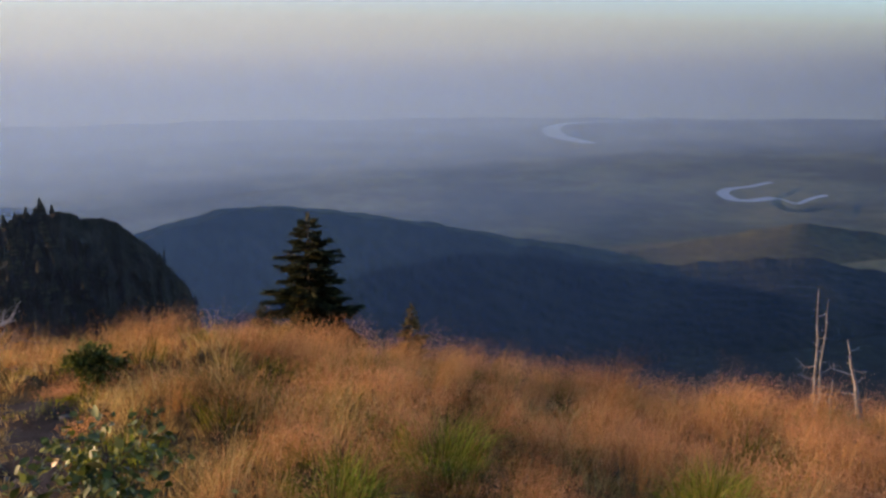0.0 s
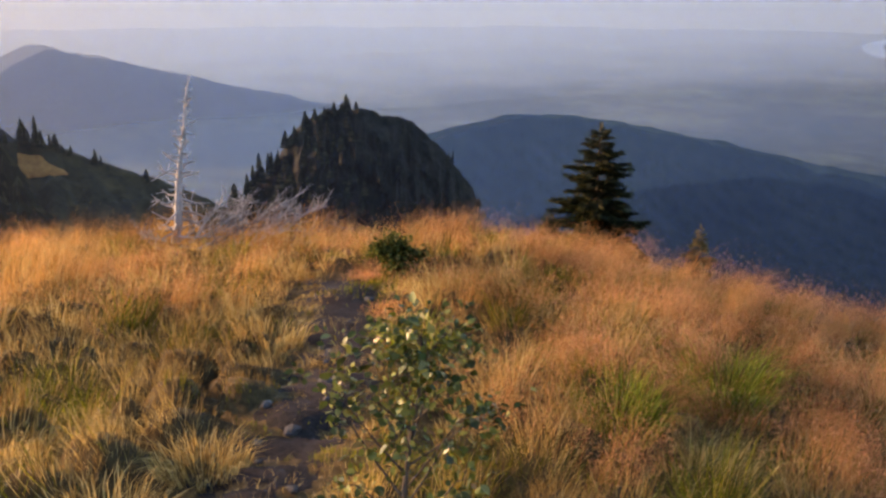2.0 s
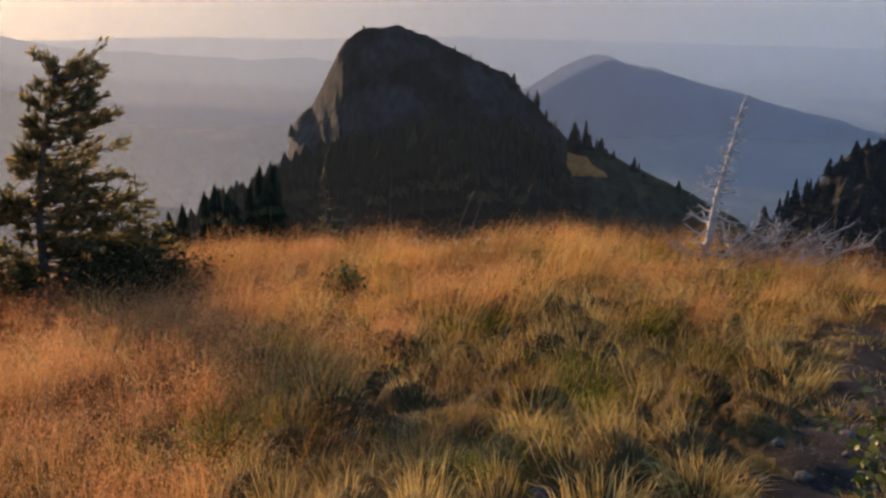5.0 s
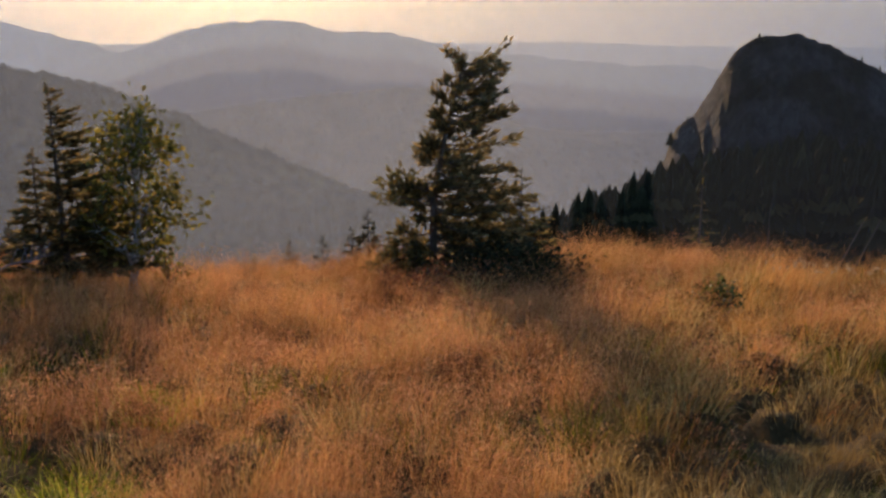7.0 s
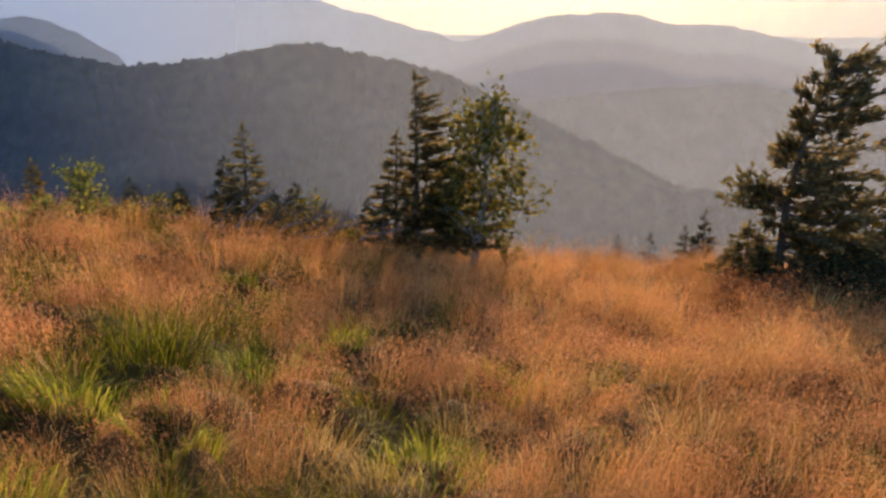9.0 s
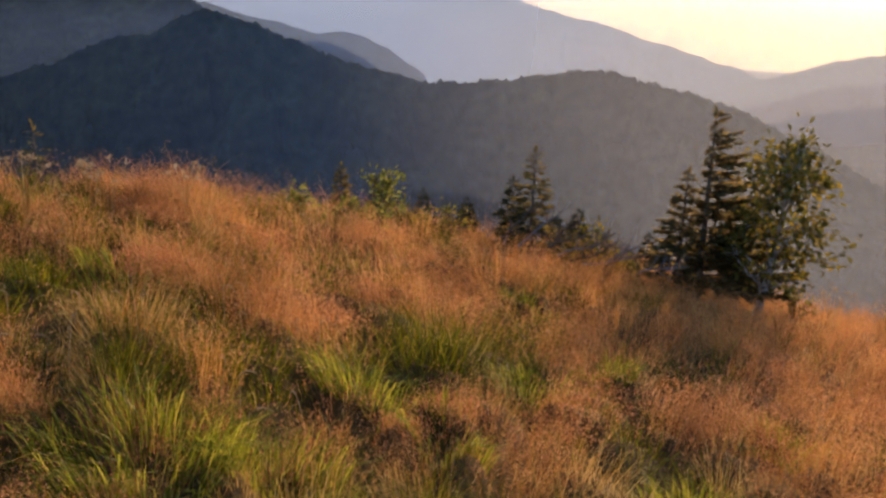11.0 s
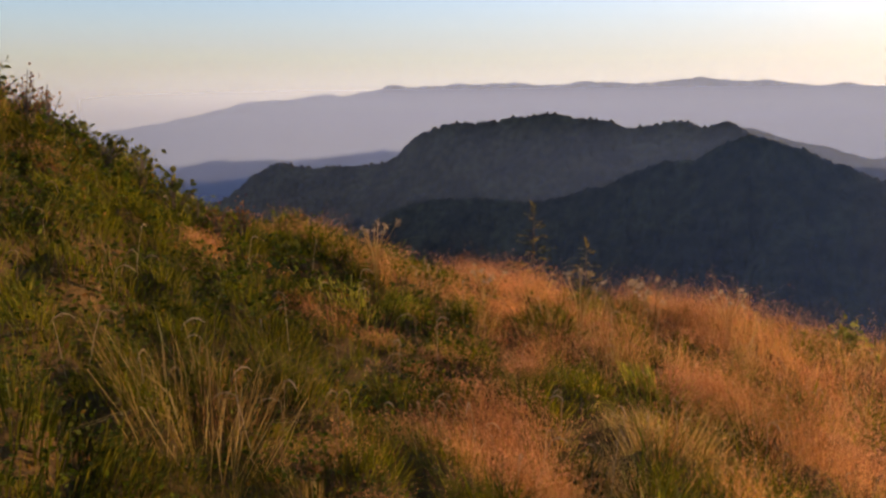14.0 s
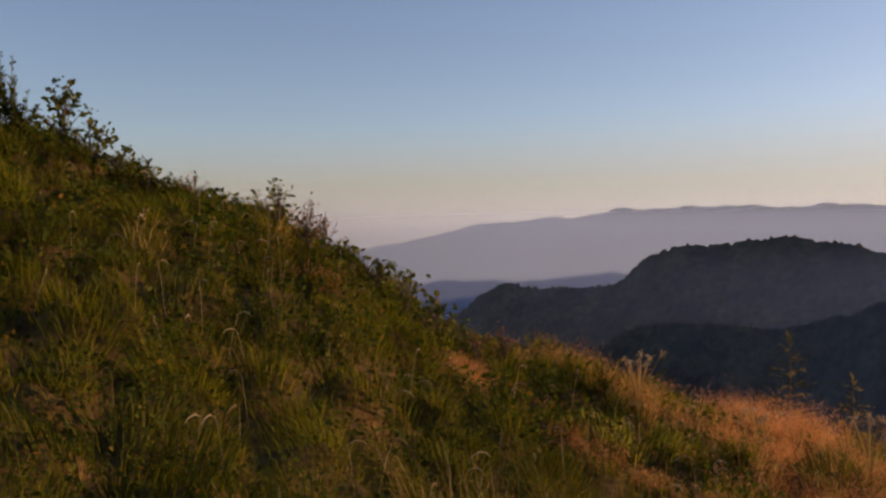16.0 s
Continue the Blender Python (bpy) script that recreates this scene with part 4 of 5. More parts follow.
# tall flower stalks
def stalk(at, h, label, seed, heads=8, mat=None, spread=0.18, head=0.02):
    rng = np.random.RandomState(seed)
    t = thing("dry_flower", at, label, "plant")
    st, hd = [], []
    for i in range(heads):
        a = rng.uniform(0, 6.28)
        tip = Vector((math.cos(a) * spread * rng.uniform(0.3, 1), math.sin(a) * spread * rng.uniform(0.3, 1), h * rng.uniform(0.75, 1.0)))
        st.append(tube([(0, 0, 0), (tip.x * 0.3, tip.y * 0.3, tip.z * 0.6), tip], [0.004, 0.003, 0.002], 4))
        n = 16
        b = [tip] * n
        e = [tip + Vector(rng.normal(size=3)) * head for _ in range(n)]
        hd.append((b, e))
    v, f = joined(st)
    part("stalk", mesh_of("stalk", v, f, M_STRAW), t, kind="stuff")
    b, e = sum((x[0] for x in hd), []), sum((x[1] for x in hd), [])
    v, f = sprays(b, e, [head * 0.5] * len(b), rng)
    part("flower_head", mesh_of("flower_head", v, f, mat or M_PALE), t, kind="stuff")
    return t


M_PALE = foliage("pale_seed_heads", [(0, (0.3, 0.22, 0.11)), (1, (0.56, 0.45, 0.28))], through=0.4)
for k, (az, h) in enumerate(((-144.6, 0.42), (-141.0, 0.4), (-140.2, 0.42), (-150.3, 0.38), (-136.0, 0.36), (-157.0, 0.36), (-96.5, 0.4), (-93.8, 0.35), (-57.6, 0.35), (-59.3, 0.3), (-61.0, 0.35), (-55.5, 0.3))):
    stalk(ground_at(az, float(smooth_table(EDGE_R, az)) - 0.2), h * 1.35, "dry weed with pale seed heads on the brow", 150 + k)
def leafy_weed(at, h, label, seed):
    """Upright stems set with narrow leaves all the way up."""
    rng = np.random.RandomState(seed)
    t = thing("weed", at, label, "plant")
    b, e, w = [], [], []
    for _ in range(6):
        a, q = rng.uniform(0, 6.28), rng.uniform(0.02, 0.14)
        tip = Vector((math.cos(a) * q, math.sin(a) * q, h * rng.uniform(0.6, 1.0)))
        part("stem", mesh_of("stem", *joined([tube([(0, 0, -0.02), tip * 0.5, tip], [0.005, 0.004, 0.002], 4)]), M_GREEN), t)
        for k in range(46):
            u = rng.uniform(0.25, 1.0)
            p = tip * u
            d = Vector((rng.normal(), rng.normal(), 1.1)).normalized()
            ln = 0.07 * (1.25 - u) + 0.02
            b.append(p)
            e.append(p + d * ln)
            w.append(ln * 0.3)
    part("leaves", mesh_of("leaves", *sprays(b, e, w, rng), M_BUSH), t, kind="stuff")
    return t


for k, (az, h) in enumerate(((-192.7, 0.8), (-193.4, 0.6), (-192.0, 0.5), (-194.2, 0.7))):
    leafy_weed(ground_at(az, float(smooth_table(EDGE_R, az)) - 0.1), h, "tall spiky green weed on the slope", 180 + k)


# dead trees
def snag(at, h, lean, label, seed, stubs, r0, reach=0.16, low=0.15, mat=None):
    rng = np.random.RandomState(seed)
    t = thing("dead_tree", at, label, "dead tree")
    pts = [Vector((lean[0] * k * h + rng.uniform(-0.01, 0.01) * h, lean[1] * k * h + rng.uniform(-0.01, 0.01) * h, h * k)) for k in np.linspace(0, 1, 9)]
    v, f = joined([tube(pts, [r0 * (1 - 0.85 * k) for k in np.linspace(0, 1, 9)], 8)])
    part("trunk", mesh_of("trunk", v, f, mat or M_BLEACHED, True), t)
    for i in range(stubs):
        u = low + (0.95 - low) * i / stubs
        m = min(int(u * 8), 7)
        o = pts[m].lerp(pts[m + 1], u * 8 - m)
        a = i * 2.4 + rng.uniform(-0.6, 0.6)
        ln = h * reach * rng.uniform(0.35, 1.2) * (1.1 - u)
        d = Vector((math.cos(a), math.sin(a), rng.uniform(-0.35, 0.35)))
        c = [o, o + d * ln * 0.5 + Vector((0, 0, rng.uniform(-0.1, 0.05) * ln)), o + d * ln + Vector((0, 0, rng.uniform(-0.1, 0.4) * ln))]
        br = [tube(c, [r0 * 0.3, r0 * 0.2, r0 * 0.07], 5)]
        for _ in range(2):
            d2 = (d + Vector(rng.normal(size=3)) * 0.6).normalized()
            p = c[1].lerp(c[2], rng.uniform(0, 0.8))
            br.append(tube([p, p + d2 * ln * 0.2, p + d2 * ln * 0.4], [r0 * 0.12, r0 * 0.08, r0 * 0.04], 4))
        v, f = joined(br)
        part("branch", mesh_of("branch", v, f, mat or M_BLEACHED, True), t)
    return t


g, h = tall(-41.8, 12.2, -6.0)
snag(g, h, (0.11, 0.096), "bleached leaning dead spruce with stubs of branches", 201, 60, 0.06, 0.2, low=0.05)
g, h = tall(15.75, 11.0, -12.7)
snag(g, h, (-0.02, 0.0), "slender grey dead trunk on the slope", 202, 16, 0.024, 0.2, low=0.15, mat=M_DEADWOOD)
g, h = tall(15.95, 11.1, -13.3)
snag(g, h, (0.02, -0.01), "slender grey dead trunk on the slope", 203, 12, 0.022, 0.14, low=0.2, mat=M_DEADWOOD)
g, h = tall(16.7, 10.9, -17.8)
snag(g, h, (0.0, 0.0), "short broken grey stump on the slope", 204, 2, 0.028, 0.1, mat=M_DEADWOOD)
g, h = tall(18.5, 10.8, -15.4)
snag(g, h, (-0.2, 0.03), "forked grey dead trunk on the slope", 205, 9, 0.04, 0.5, low=0.35, mat=M_DEADWOOD)


def dead_limb(at, length, az, pitch, label, seed, r0=0.025, forks=6, name="dead_branch", mat=None):
    """A fallen limb with side branches, its butt on the ground."""
    rng = np.random.RandomState(seed)
    t = thing(name, at, label, "branch", "fallen dead branches")
    d = heading(az, pitch)
    pts = [Vector((0, 0, 0.02)) + d * length * k + Vector((0, 0, math.sin(k * 5 + seed) * 0.04 * length)) + d.orthogonal() * math.sin(k * 7 + seed) * 0.03 * length for k in np.linspace(0, 1, 7)]
    v, f = joined([tube(pts, [r0 * (1 - 0.8 * k) for k in np.linspace(0, 1, 7)], 6)])
    part("limb", mesh_of("limb", v, f, mat or M_BLEACHED, True), t)
    for i in range(forks):
        u = 0.25 + 0.7 * i / forks
        m = min(int(u * 6), 5)
        o = pts[m].lerp(pts[m + 1], u * 6 - m)
        d2 = (d * 0.8 + Vector(rng.normal(size=3)) * 0.5 + Vector((0, 0, 0.35))).normalized()
        ln = length * 0.4 * rng.uniform(0.5, 1.2)
        tb = [tube([o, o + d2 * ln * 0.5, o + d2 * ln + Vector((0, 0, 0.05 * ln))], [r0 * 0.45, r0 * 0.3, r0 * 0.1], 5)]
        for _ in range(3):
            d3 = (d2 + Vector(rng.normal(size=3)) * 0.6).normalized()
            p = o + d2 * ln * rng.uniform(0.3, 0.9)
            tb.append(tube([p, p + d3 * ln * 0.35], [r0 * 0.16, r0 * 0.05], 4))
        v, f = joined(tb)
        part("twig", mesh_of("twig", v, f, mat or M_BLEACHED, True), t)
    return t


for k, (az, r, ln, dirn, pitch) in enumerate(((-41.5, 11.8, 1.5, 60, 28), (-40.2, 12.1, 1.7, 40, 35), (-39.2, 11.8, 1.3, 70, 30), (-38.2, 12.0, 1.4, 50, 40), (-37.2, 11.9, 1.0, 20, 50), (-36.6, 11.6, 1.0, 80, 20),
                                              (-35.6, 11.6, 1.1, 62, 28), (-36.2, 12.2, 0.9, -80, 45), (-39.6, 12.4, 1.4, -60, 30), (-42.6, 11.9, 0.9, -70, 15), (-41.0, 12.2, 1.2, 80, 22), (-40.6, 11.7, 1.1, 20, 35), (-38.7, 12.3, 1.2, 55, 20),
                                              (-37.8, 11.7, 0.9, 100, 30), (-36.9, 12.3, 1.0, 40, 24), (-39.9, 12.0, 1.0, 0, 40), (-41.9, 12.4, 1.0, 50, 45))):
    dead_limb(ground_at(az, r), ln * 0.75, dirn, pitch * 0.6, "bleached fallen branch tangle on the brow", 210 + k, 0.019, 9, mat=M_DEADWOOD if k % 3 == 0 else None)
for k, (az, r, ln, dirn, pitch) in enumerate(((-41.6, 12.0, 0.9, 62, 20), (-41.2, 12.2, 1.0, 50, 24), (-40.8, 11.9, 0.7, 20, 40), (-40.0, 12.3, 0.8, 100, 26), (-39.4, 12.2, 0.7, 30, 40), (-38.8, 12.0, 0.8, 60, 30), (-38.0, 12.1, 0.7, -30, 30),
                                              (-36.3, 11.8, 0.42, 30, 60), (-35.5, 11.7, 0.7, 58, 26), (-34.5, 11.7, 0.4, 52, 14), (-42.3, 12.0, 0.35, -110, 10), (-40.4, 12.0, 0.6, -70, 40), (-37.2, 12.0, 0.6, 80, 34))):
    dead_limb(ground_at(az, r) + Vector((0, 0, 0.12)), ln, dirn, pitch, "bleached arching dead bough on the brow", 260 + k, 0.015, 12, mat=M_DEADWOOD if k % 2 else None)
for k, (az, r, ln, dirn, pitch) in enumerate(((-117.0, 10.9, 0.9, -20, 25), (-115.6, 10.7, 0.8, -60, 15), (-114.2, 10.8, 0.9, 10, 20), (-113.0, 10.9, 0.9, -10, 14), (-112.2, 10.6, 0.8, -40, 10), (-111.4, 10.8, 0.9, 0, 12),
                                              (-113.6, 10.5, 0.7, 30, 25), (-116.4, 11.2, 0.8, -90, 40), (-110.3, 10.9, 0.7, -20, 10), (-108.0, 11.2, 0.8, -10, 6))):
    dead_limb(ground_at(az, r - 0.3) + Vector((0, 0, 0.3)), ln * 0.75, dirn, pitch + 14, "dry grey brushwood heap on the brow", 230 + k, 0.018, 12, "brushwood", M_DEADWOOD if k % 2 else M_BARK)

# trees on the saddle and the crags
def wood_crown(h, seed, spread):
    """A dense crown of drooping ragged tiers of boughs."""
    rng = np.random.RandomState(seed)
    vs, fs = [], []
    tiers = 13
    for i in range(tiers):
        u = 0.14 + 0.84 * i / tiers
        top, rad = h * min(u + 0.17, 1.0), h * spread * (1 - u) ** 0.9 + 0.12
        cx, cy = rng.uniform(-0.1, 0.1, 2) * rad
        o, n = len(vs), 18
        vs.append((cx, cy, top))
        for k in range(n):
            a = 2 * math.pi * (k + rng.uniform(-0.3, 0.3)) / n
            q = rad * (rng.uniform(0.75, 1.2) if k % 2 else rng.uniform(0.35, 0.6))
            vs.append((cx + q * math.cos(a), cy + q * math.sin(a), h * u + (rng.uniform(-0.25, 0.1) if k % 2 else rng.uniform(0.1, 0.4)) * h * 0.06))
        fs += [(o, o + 1 + k, o + 1 + (k + 1) % n) for k in range(n)]
    return np.array(vs), np.array(fs)


WOOD_V = [wood_crown(10.0, 300 + k, (0.15, 0.19, 0.23, 0.36)[k % 4]) for k in range(8)]
FOREST = []
for k in range(8):
    FOREST.append((mesh_of("trunk", *joined([tube([(0, 0, -1), (0.05, 0, 5), (0, 0, 9.6)], [0.2, 0.13, 0.02], 6)]), M_WOODBARK, True),
                   mesh_of("crown", *WOOD_V[k], M_WOOD)))


def forest_tree(p, h, k, label, group, turn=0.0):
    t = thing("spruce", p, label, "tree", group)
    t.scale = (h / 10,) * 3
    t.rotation_euler[2] = turn
    part("trunk", FOREST[k % 8][0], t)
    part("crown", FOREST[k % 8][1], t)
    return t


BACK, SCRUB = [], []


def gather(heap, p, h, k, turn):
    """Adds a far tree to a heap that becomes one mesh."""
    m = np.array(Matrix.Rotation(turn, 3, "Z")) * h / 10
    heap.append((WOOD_V[k % 8][0] @ m.T + np.array(p), WOOD_V[k % 8][1]))


def stand(heap, name, label):
    v, f, o = [], [], 0
    for pv, pf in heap:
        v.append(pv)
        f.append(pf + o)
        o += len(pv)
    tagged(new(name, mesh_of(name, np.concatenate(v), np.concatenate(f), M_WOOD)), label, "trees", kind="stuff")


rng = np.random.RandomState(77)
# dark spruce wood at the foot of the high crag: tree tops rise from left to right up the slope
TOPS = [(-79, -15.2), (-76, -14.0), (-73, -12.4), (-70.5, -11.2), (-68.5, -10.0), (-66, -9.2), (-63, -8.4), (-60, -7.4), (-57, -7.0), (-54, -7.2), (-52, -8.4), (-50.5, -9.6)]
for k in range(210):
    az = -78.5 + 28.3 * ((k * 0.618034) % 1.0)
    deep = rng.uniform(0, 1) ** 0.45
    r = 70 + 95 * deep
    el = float(smooth_table(TOPS, az)) - (1 - deep) * 3.4 - rng.uniform(0, 1.1) ** 2 * 0.8
    g, h = tall(az, r, el)
    if h > 2.5 and (deep > 0.93 or k > 150):
        gather(BACK, g, min(h, 30), k, k)
    elif h > 2.5:
        forest_tree(g, min(h, 30), k, "tall dark spruce in the wood below the crag", "spruce wood below the crag", rng.uniform(0, 6.28))
for k, (az, r, el) in enumerate(((-73.2, 41, -12.3), (-74.6, 44, -13.0), (-71.8, 43, -12.4), (-76.2, 46, -14.2), (-70.4, 48, -12.0), (-75.4, 40, -13.4), (-72.6, 50, -11.9), (-69.3, 52, -11.7))):
    g, h = tall(az, r, el)
    forest_tree(g, h, k, "dark spruce at the edge of the wood", "spruce wood below the crag", k * 1.1)

for k in range(34):
    az = -79.8 + 12.5 * ((k * 0.618034) % 1.0)
    g, h = tall(az, 62 + 40 * ((k * 0.37) % 1.0), float(smooth_table(TOPS, az)) - 0.1 - 0.9 * ((k * 0.73) % 1.0))
    if h > 1.5:
        forest_tree(g, h, k * 5 + 1, "slim dark spruce on the saddle", "spruces on the saddle", k * 1.7)


def crest_tree(crest, dist, az, h, k, label, sink=0.5):
    z = EYE + dist * math.tan(radians(float(smooth_table(crest, az)))) - sink
    p = heading(az) * (dist - 1.0)
    size = 0.55 + 0.6 * ((k * 0.618) % 1.0)
    forest_tree(Vector((p.x, p.y, z)), h * size, 3 + 4 * (k % 2) if -35 < az < -29 else k * 3 + k // 4, label, "trees on the crags", k * 0.9)
    # a lower bushy one beside it
    q = heading(az + 0.35 * math.sin(k * 2.3)) * (dist - 2.0)
    z = EYE + dist * math.tan(radians(float(smooth_table(crest, az + 0.35 * math.sin(k * 2.3))))) - sink - 0.4
    gather(SCRUB, (q.x, q.y, z), h * size * 0.62, 3 + 4 * (k % 2), k * 1.7)


for k, (az, h) in enumerate(((-63.8, 1.6), (-63.2, 1.4), (-57.6, 2.4), (-56.6, 1.4), (-55.5, 1.6), (-54.6, 1.8), (-53.9, 2.6), (-53.0, 2.4), (-52.4, 3.6), (-51.8, 3.2), (-51.2, 4.0), (-67.8, 3.0), (-68.4, 3.4), (-69.0, 3.2), (-69.8, 3.0), (-66.9, 1.4))):
    crest_tree(CRAG_HIGH, 215, az, h + 0.6, k, "small dark tree on the skyline of the high crag")
for k, (az, h) in enumerate(((-50.4, 3.0), (-50.0, 4.0), (-49.7, 3.2), (-49.3, 3.8), (-49.0, 2.8), (-48.6, 3.6), (-48.3, 2.2), (-47.5, 1.6), (-46.2, 1.6), (-45.9, 1.4), (-50.9, 3.4), (-43.4, 1.2))):
    crest_tree(SHOULDER, 185, az, h * 1.2 + 0.8, k, "dark tree on the grassy shoulder")
for k, (az, h) in enumerate(((-39.4, 6.5), (-38.2, 7.0), (-37.4, 7.2), (-36.6, 5.8), (-36.0, 5.5), (-35.4, 4.2), (-34.9, 3.6), (-34.3, 3.0), (-33.6, 2.6), (-33.0, 2.6), (-32.4, 2.8), (-31.8, 1.9), (-31.3, 2.1), (-30.8, 2.2),
                             (-30.4, 1.6), (-24.6, 2.2), (-24.3, 2.6), (-22.6, 2.2), (-22.2, 2.0), (-37.0, 5.0), (-35.8, 5.2), (-31.0, 2.6))):
    crest_tree(CRAG_LOW, 200, az, h * 1.1 + 0.7, k, "dark spruce on the flank of the rocky knoll", 0.8)
# bushes clinging to the faces
for k in range(150):
    az = -37.0 + 13.0 * ((k * 0.618) % 1.0)
    z = EYE + 200 * math.tan(radians(float(smooth_table(CRAG_LOW, az)))) - 1.5 - 16 * rng.uniform(0, 1) ** 1.3
    p = heading(az) * (194 - rng.uniform(0, 14))
    if az < -30.5 or (k % 5 == 0 and az < -25.5):
        gather(SCRUB, (p.x, p.y, z - 2), rng.uniform(2.2, 4.6), k, k)

stand(BACK, "back_wood", "dark spruces deep in the wood below the crag")
stand(SCRUB, "crag_scrub", "low dark conifers clinging to the crags")

# lone trees in front of the wood
g, h = tall(-65.6, 24, -11.2)
conifer("larch", g, h, "thin yellowing conifer in front of the dark wood", 90, M_PINE, whorls=13, per=5, twigs=10, size=0.12, spread=0.22, gap=0.35, ragged=0.5)
g, h = tall(-61.6, 40, -11.0)
snag(g, h, (0.0, 0.0), "bare pale trunk standing in front of the wood", 91, 4, 0.05, 0.05, mat=M_BARK)
for k, (az, el) in enumerate(((-58.3, -14.7), (-57.4, -14.5))):
    g = ground_at(az, 60)
    t = thing("fallen_log", g, "pale log leaning against the wood", "log", "leaning logs")
    top = heading(az + 1.9) * 60.5
    v, f = joined([tube([(0, 0, 0), Vector((top.x - g.x, top.y - g.y, EYE + 60.5 * math.tan(radians(el + 1.8)) - g.z))], [0.07, 0.035], 6)])
    part("trunk", mesh_of("trunk", v, f, M_BARK, True), t)

# ---- footpath, stones ----
tx, ty = np.gradient(PX), np.gradient(PY)
tl = np.hypot(tx, ty)
cross = []
for q in np.linspace(-1, 1, 13):
    w = 0.27 + 0.07 * waves(pk, pk * 0, 8, 20, 3) + 0.02 * q * waves(pk, pk * 0, 12, 5, 2)
    x, y = PX - ty / tl * w * q, PY + tx / tl * w * q
    cross.append(np.stack([x, y, ground_z(x, y) + 0.012 - 0.02 * q * q + 0.01 * waves(x, y, 15, 0.3, 3)], -1))
footpath = new("footpath", mesh_of("footpath", np.concatenate(cross), grid_faces(13, len(pk), False), M_DIRT, True))
tagged(footpath, "narrow trodden earth path through the grass", "path", kind="structure")

M_STONE = surface("field_stone", [(0.3, (0.05, 0.045, 0.04)), (0.7, (0.15, 0.135, 0.12))], ONE, 30, 4, relief=0.7, depth=0.01)


def stone(at, size, seed):
    bm = bmesh.new()
    bmesh.ops.create_icosphere(bm, subdivisions=3 if size[0] > 0.035 else 2, radius=1)
    rs = np.random.RandomState(seed)
    o = Vector(rs.uniform(0, 50, 3))
    for v in bm.verts:
        d = 1 + 0.35 * noise.noise(v.co * 1.1 + o) + 0.12 * noise.noise(v.co * 3 + o)
        v.co = Vector((v.co.x * d * size[0], v.co.y * d * size[1], v.co.z * d * size[2]))
    me = bpy.data.meshes.new("stone")
    bm.to_mesh(me)
    bm.free()
    me.materials.append(M_STONE)
    ob = new("stone", me)
    ob.location, ob.rotation_euler[2] = Vector(at) + Vector((0, 0, size[2] * 0.25)), seed
    return tagged(ob, "rough grey stone half sunk beside the path", "stone", "stones along the path")


for k, (az, el, w) in enumerate(((-51.0, -29.3, 0.07), (-31.3, -16.9, 0.06), (-32.6, -16.6, 0.05), (-35.2, -26.5, 0.05), (-37.5, -27.0, 0.04), (-33.0, -24.0, 0.05), (-41.9, -16.6, 0.12), (-36.8, -25.0, 0.04), (-30.0, -19.5, 0.05), (-39.5, -30.5, 0.04))):
    stone(place_by(az, el), (w, w * 0.8, w * 0.55), 400 + k)
# loose pebbles trodden out along the path
rng = np.random.RandomState(17)
for k in range(34):
    i = int(rng.randint(8, 105))
    x, y, w = PX[i] + rng.normal(0, 0.13), PY[i] + rng.normal(0, 0.13), rng.uniform(0.012, 0.032)
    stone((x, y, float(ground_z(x, y)) + 0.008), (w, w * 0.8, w * 0.6), 440 + k)


# ---- grass ----
def field(x, y, az, r):
    """How strongly red hair grass, straw and green grass grow at a place."""
    red = smooth_table([(40, 0.7), (5, 0.6), (-20, -0.2), (-40, -1.0), (-55, -0.6), (-70, 0.2), (-95, 0.5), (-110, -0.1), (-135, -0.3), (-146, -0.35), (-155, -0.7), (-165, -1.1), (-175, -1.6), (-200, -1.7), (-320, 0.0)], az)
    grn = smooth_table([(40, -0.5), (5, -0.4), (-25, 0.0), (-40, -0.4), (-60, -0.7), (-75, -1.0), (-95, -0.9), (-108, -0.1), (-130, 0.25), (-145, 0.5), (-152, 0.9), (-165, 1.9), (-200, 2.0), (-320, 0.2)], az)
    far = np.clip((r - 5) / 4, 0, 1)
    red = red + far * smooth_table([(40, 0.2), (-25, 0.5), (-40, 1.0), (-60, 0.8), (-130, 0.6), (-165, 0.5), (-200, 0.0)], az)
    grn = grn - far * smooth_table([(40, 0.0), (-60, 0.6), (-130, 0.6), (-160, 0.3), (-200, 0.0)], az)
    straw = 0.1 + 0.3 * smooth_table([(40, 0.0), (-20, 1.0), (-40, 1.8), (-60, 1.2), (-80, 0.0), (-200, 0.2)], az)
    near = np.clip((4.6 - r) / 1.8, 0, 1)
    east = np.clip((az + 75) / 20, 0, 1)
    mid = np.clip((7.2 - r) / 1.6, 0, 1) * np.clip((az + 72) / 10, 0, 1) * np.clip((-19 - az) / 8, 0, 1)
    red, straw, grn = red - 0.9 * mid, straw + 0.25 * mid, grn + 0.45 * mid
    red, straw, grn = red - near * (0.3 + 0.9 * east), straw + near * 0.9 * east, grn + near * 0.25
    west = np.clip((4.8 - r) / 1.8, 0, 1) * np.clip((-az - 122) / 10, 0, 1) * np.clip((az + 178) / 14, 0, 1)
    red, straw, grn = red + 1.1 * west, straw - 0.5 * far - 0.3 * west, grn - 0.25 * west
    return (red + 1.2 * waves(x, y, 31, 1.5, 3), straw - 1.4 * np.clip((-az - 150) / 20, 0, 1) + 0.8 * waves(x, y, 32, 1.1, 3), grn + 1.1 * waves(x, y, 33, 1.3, 3))


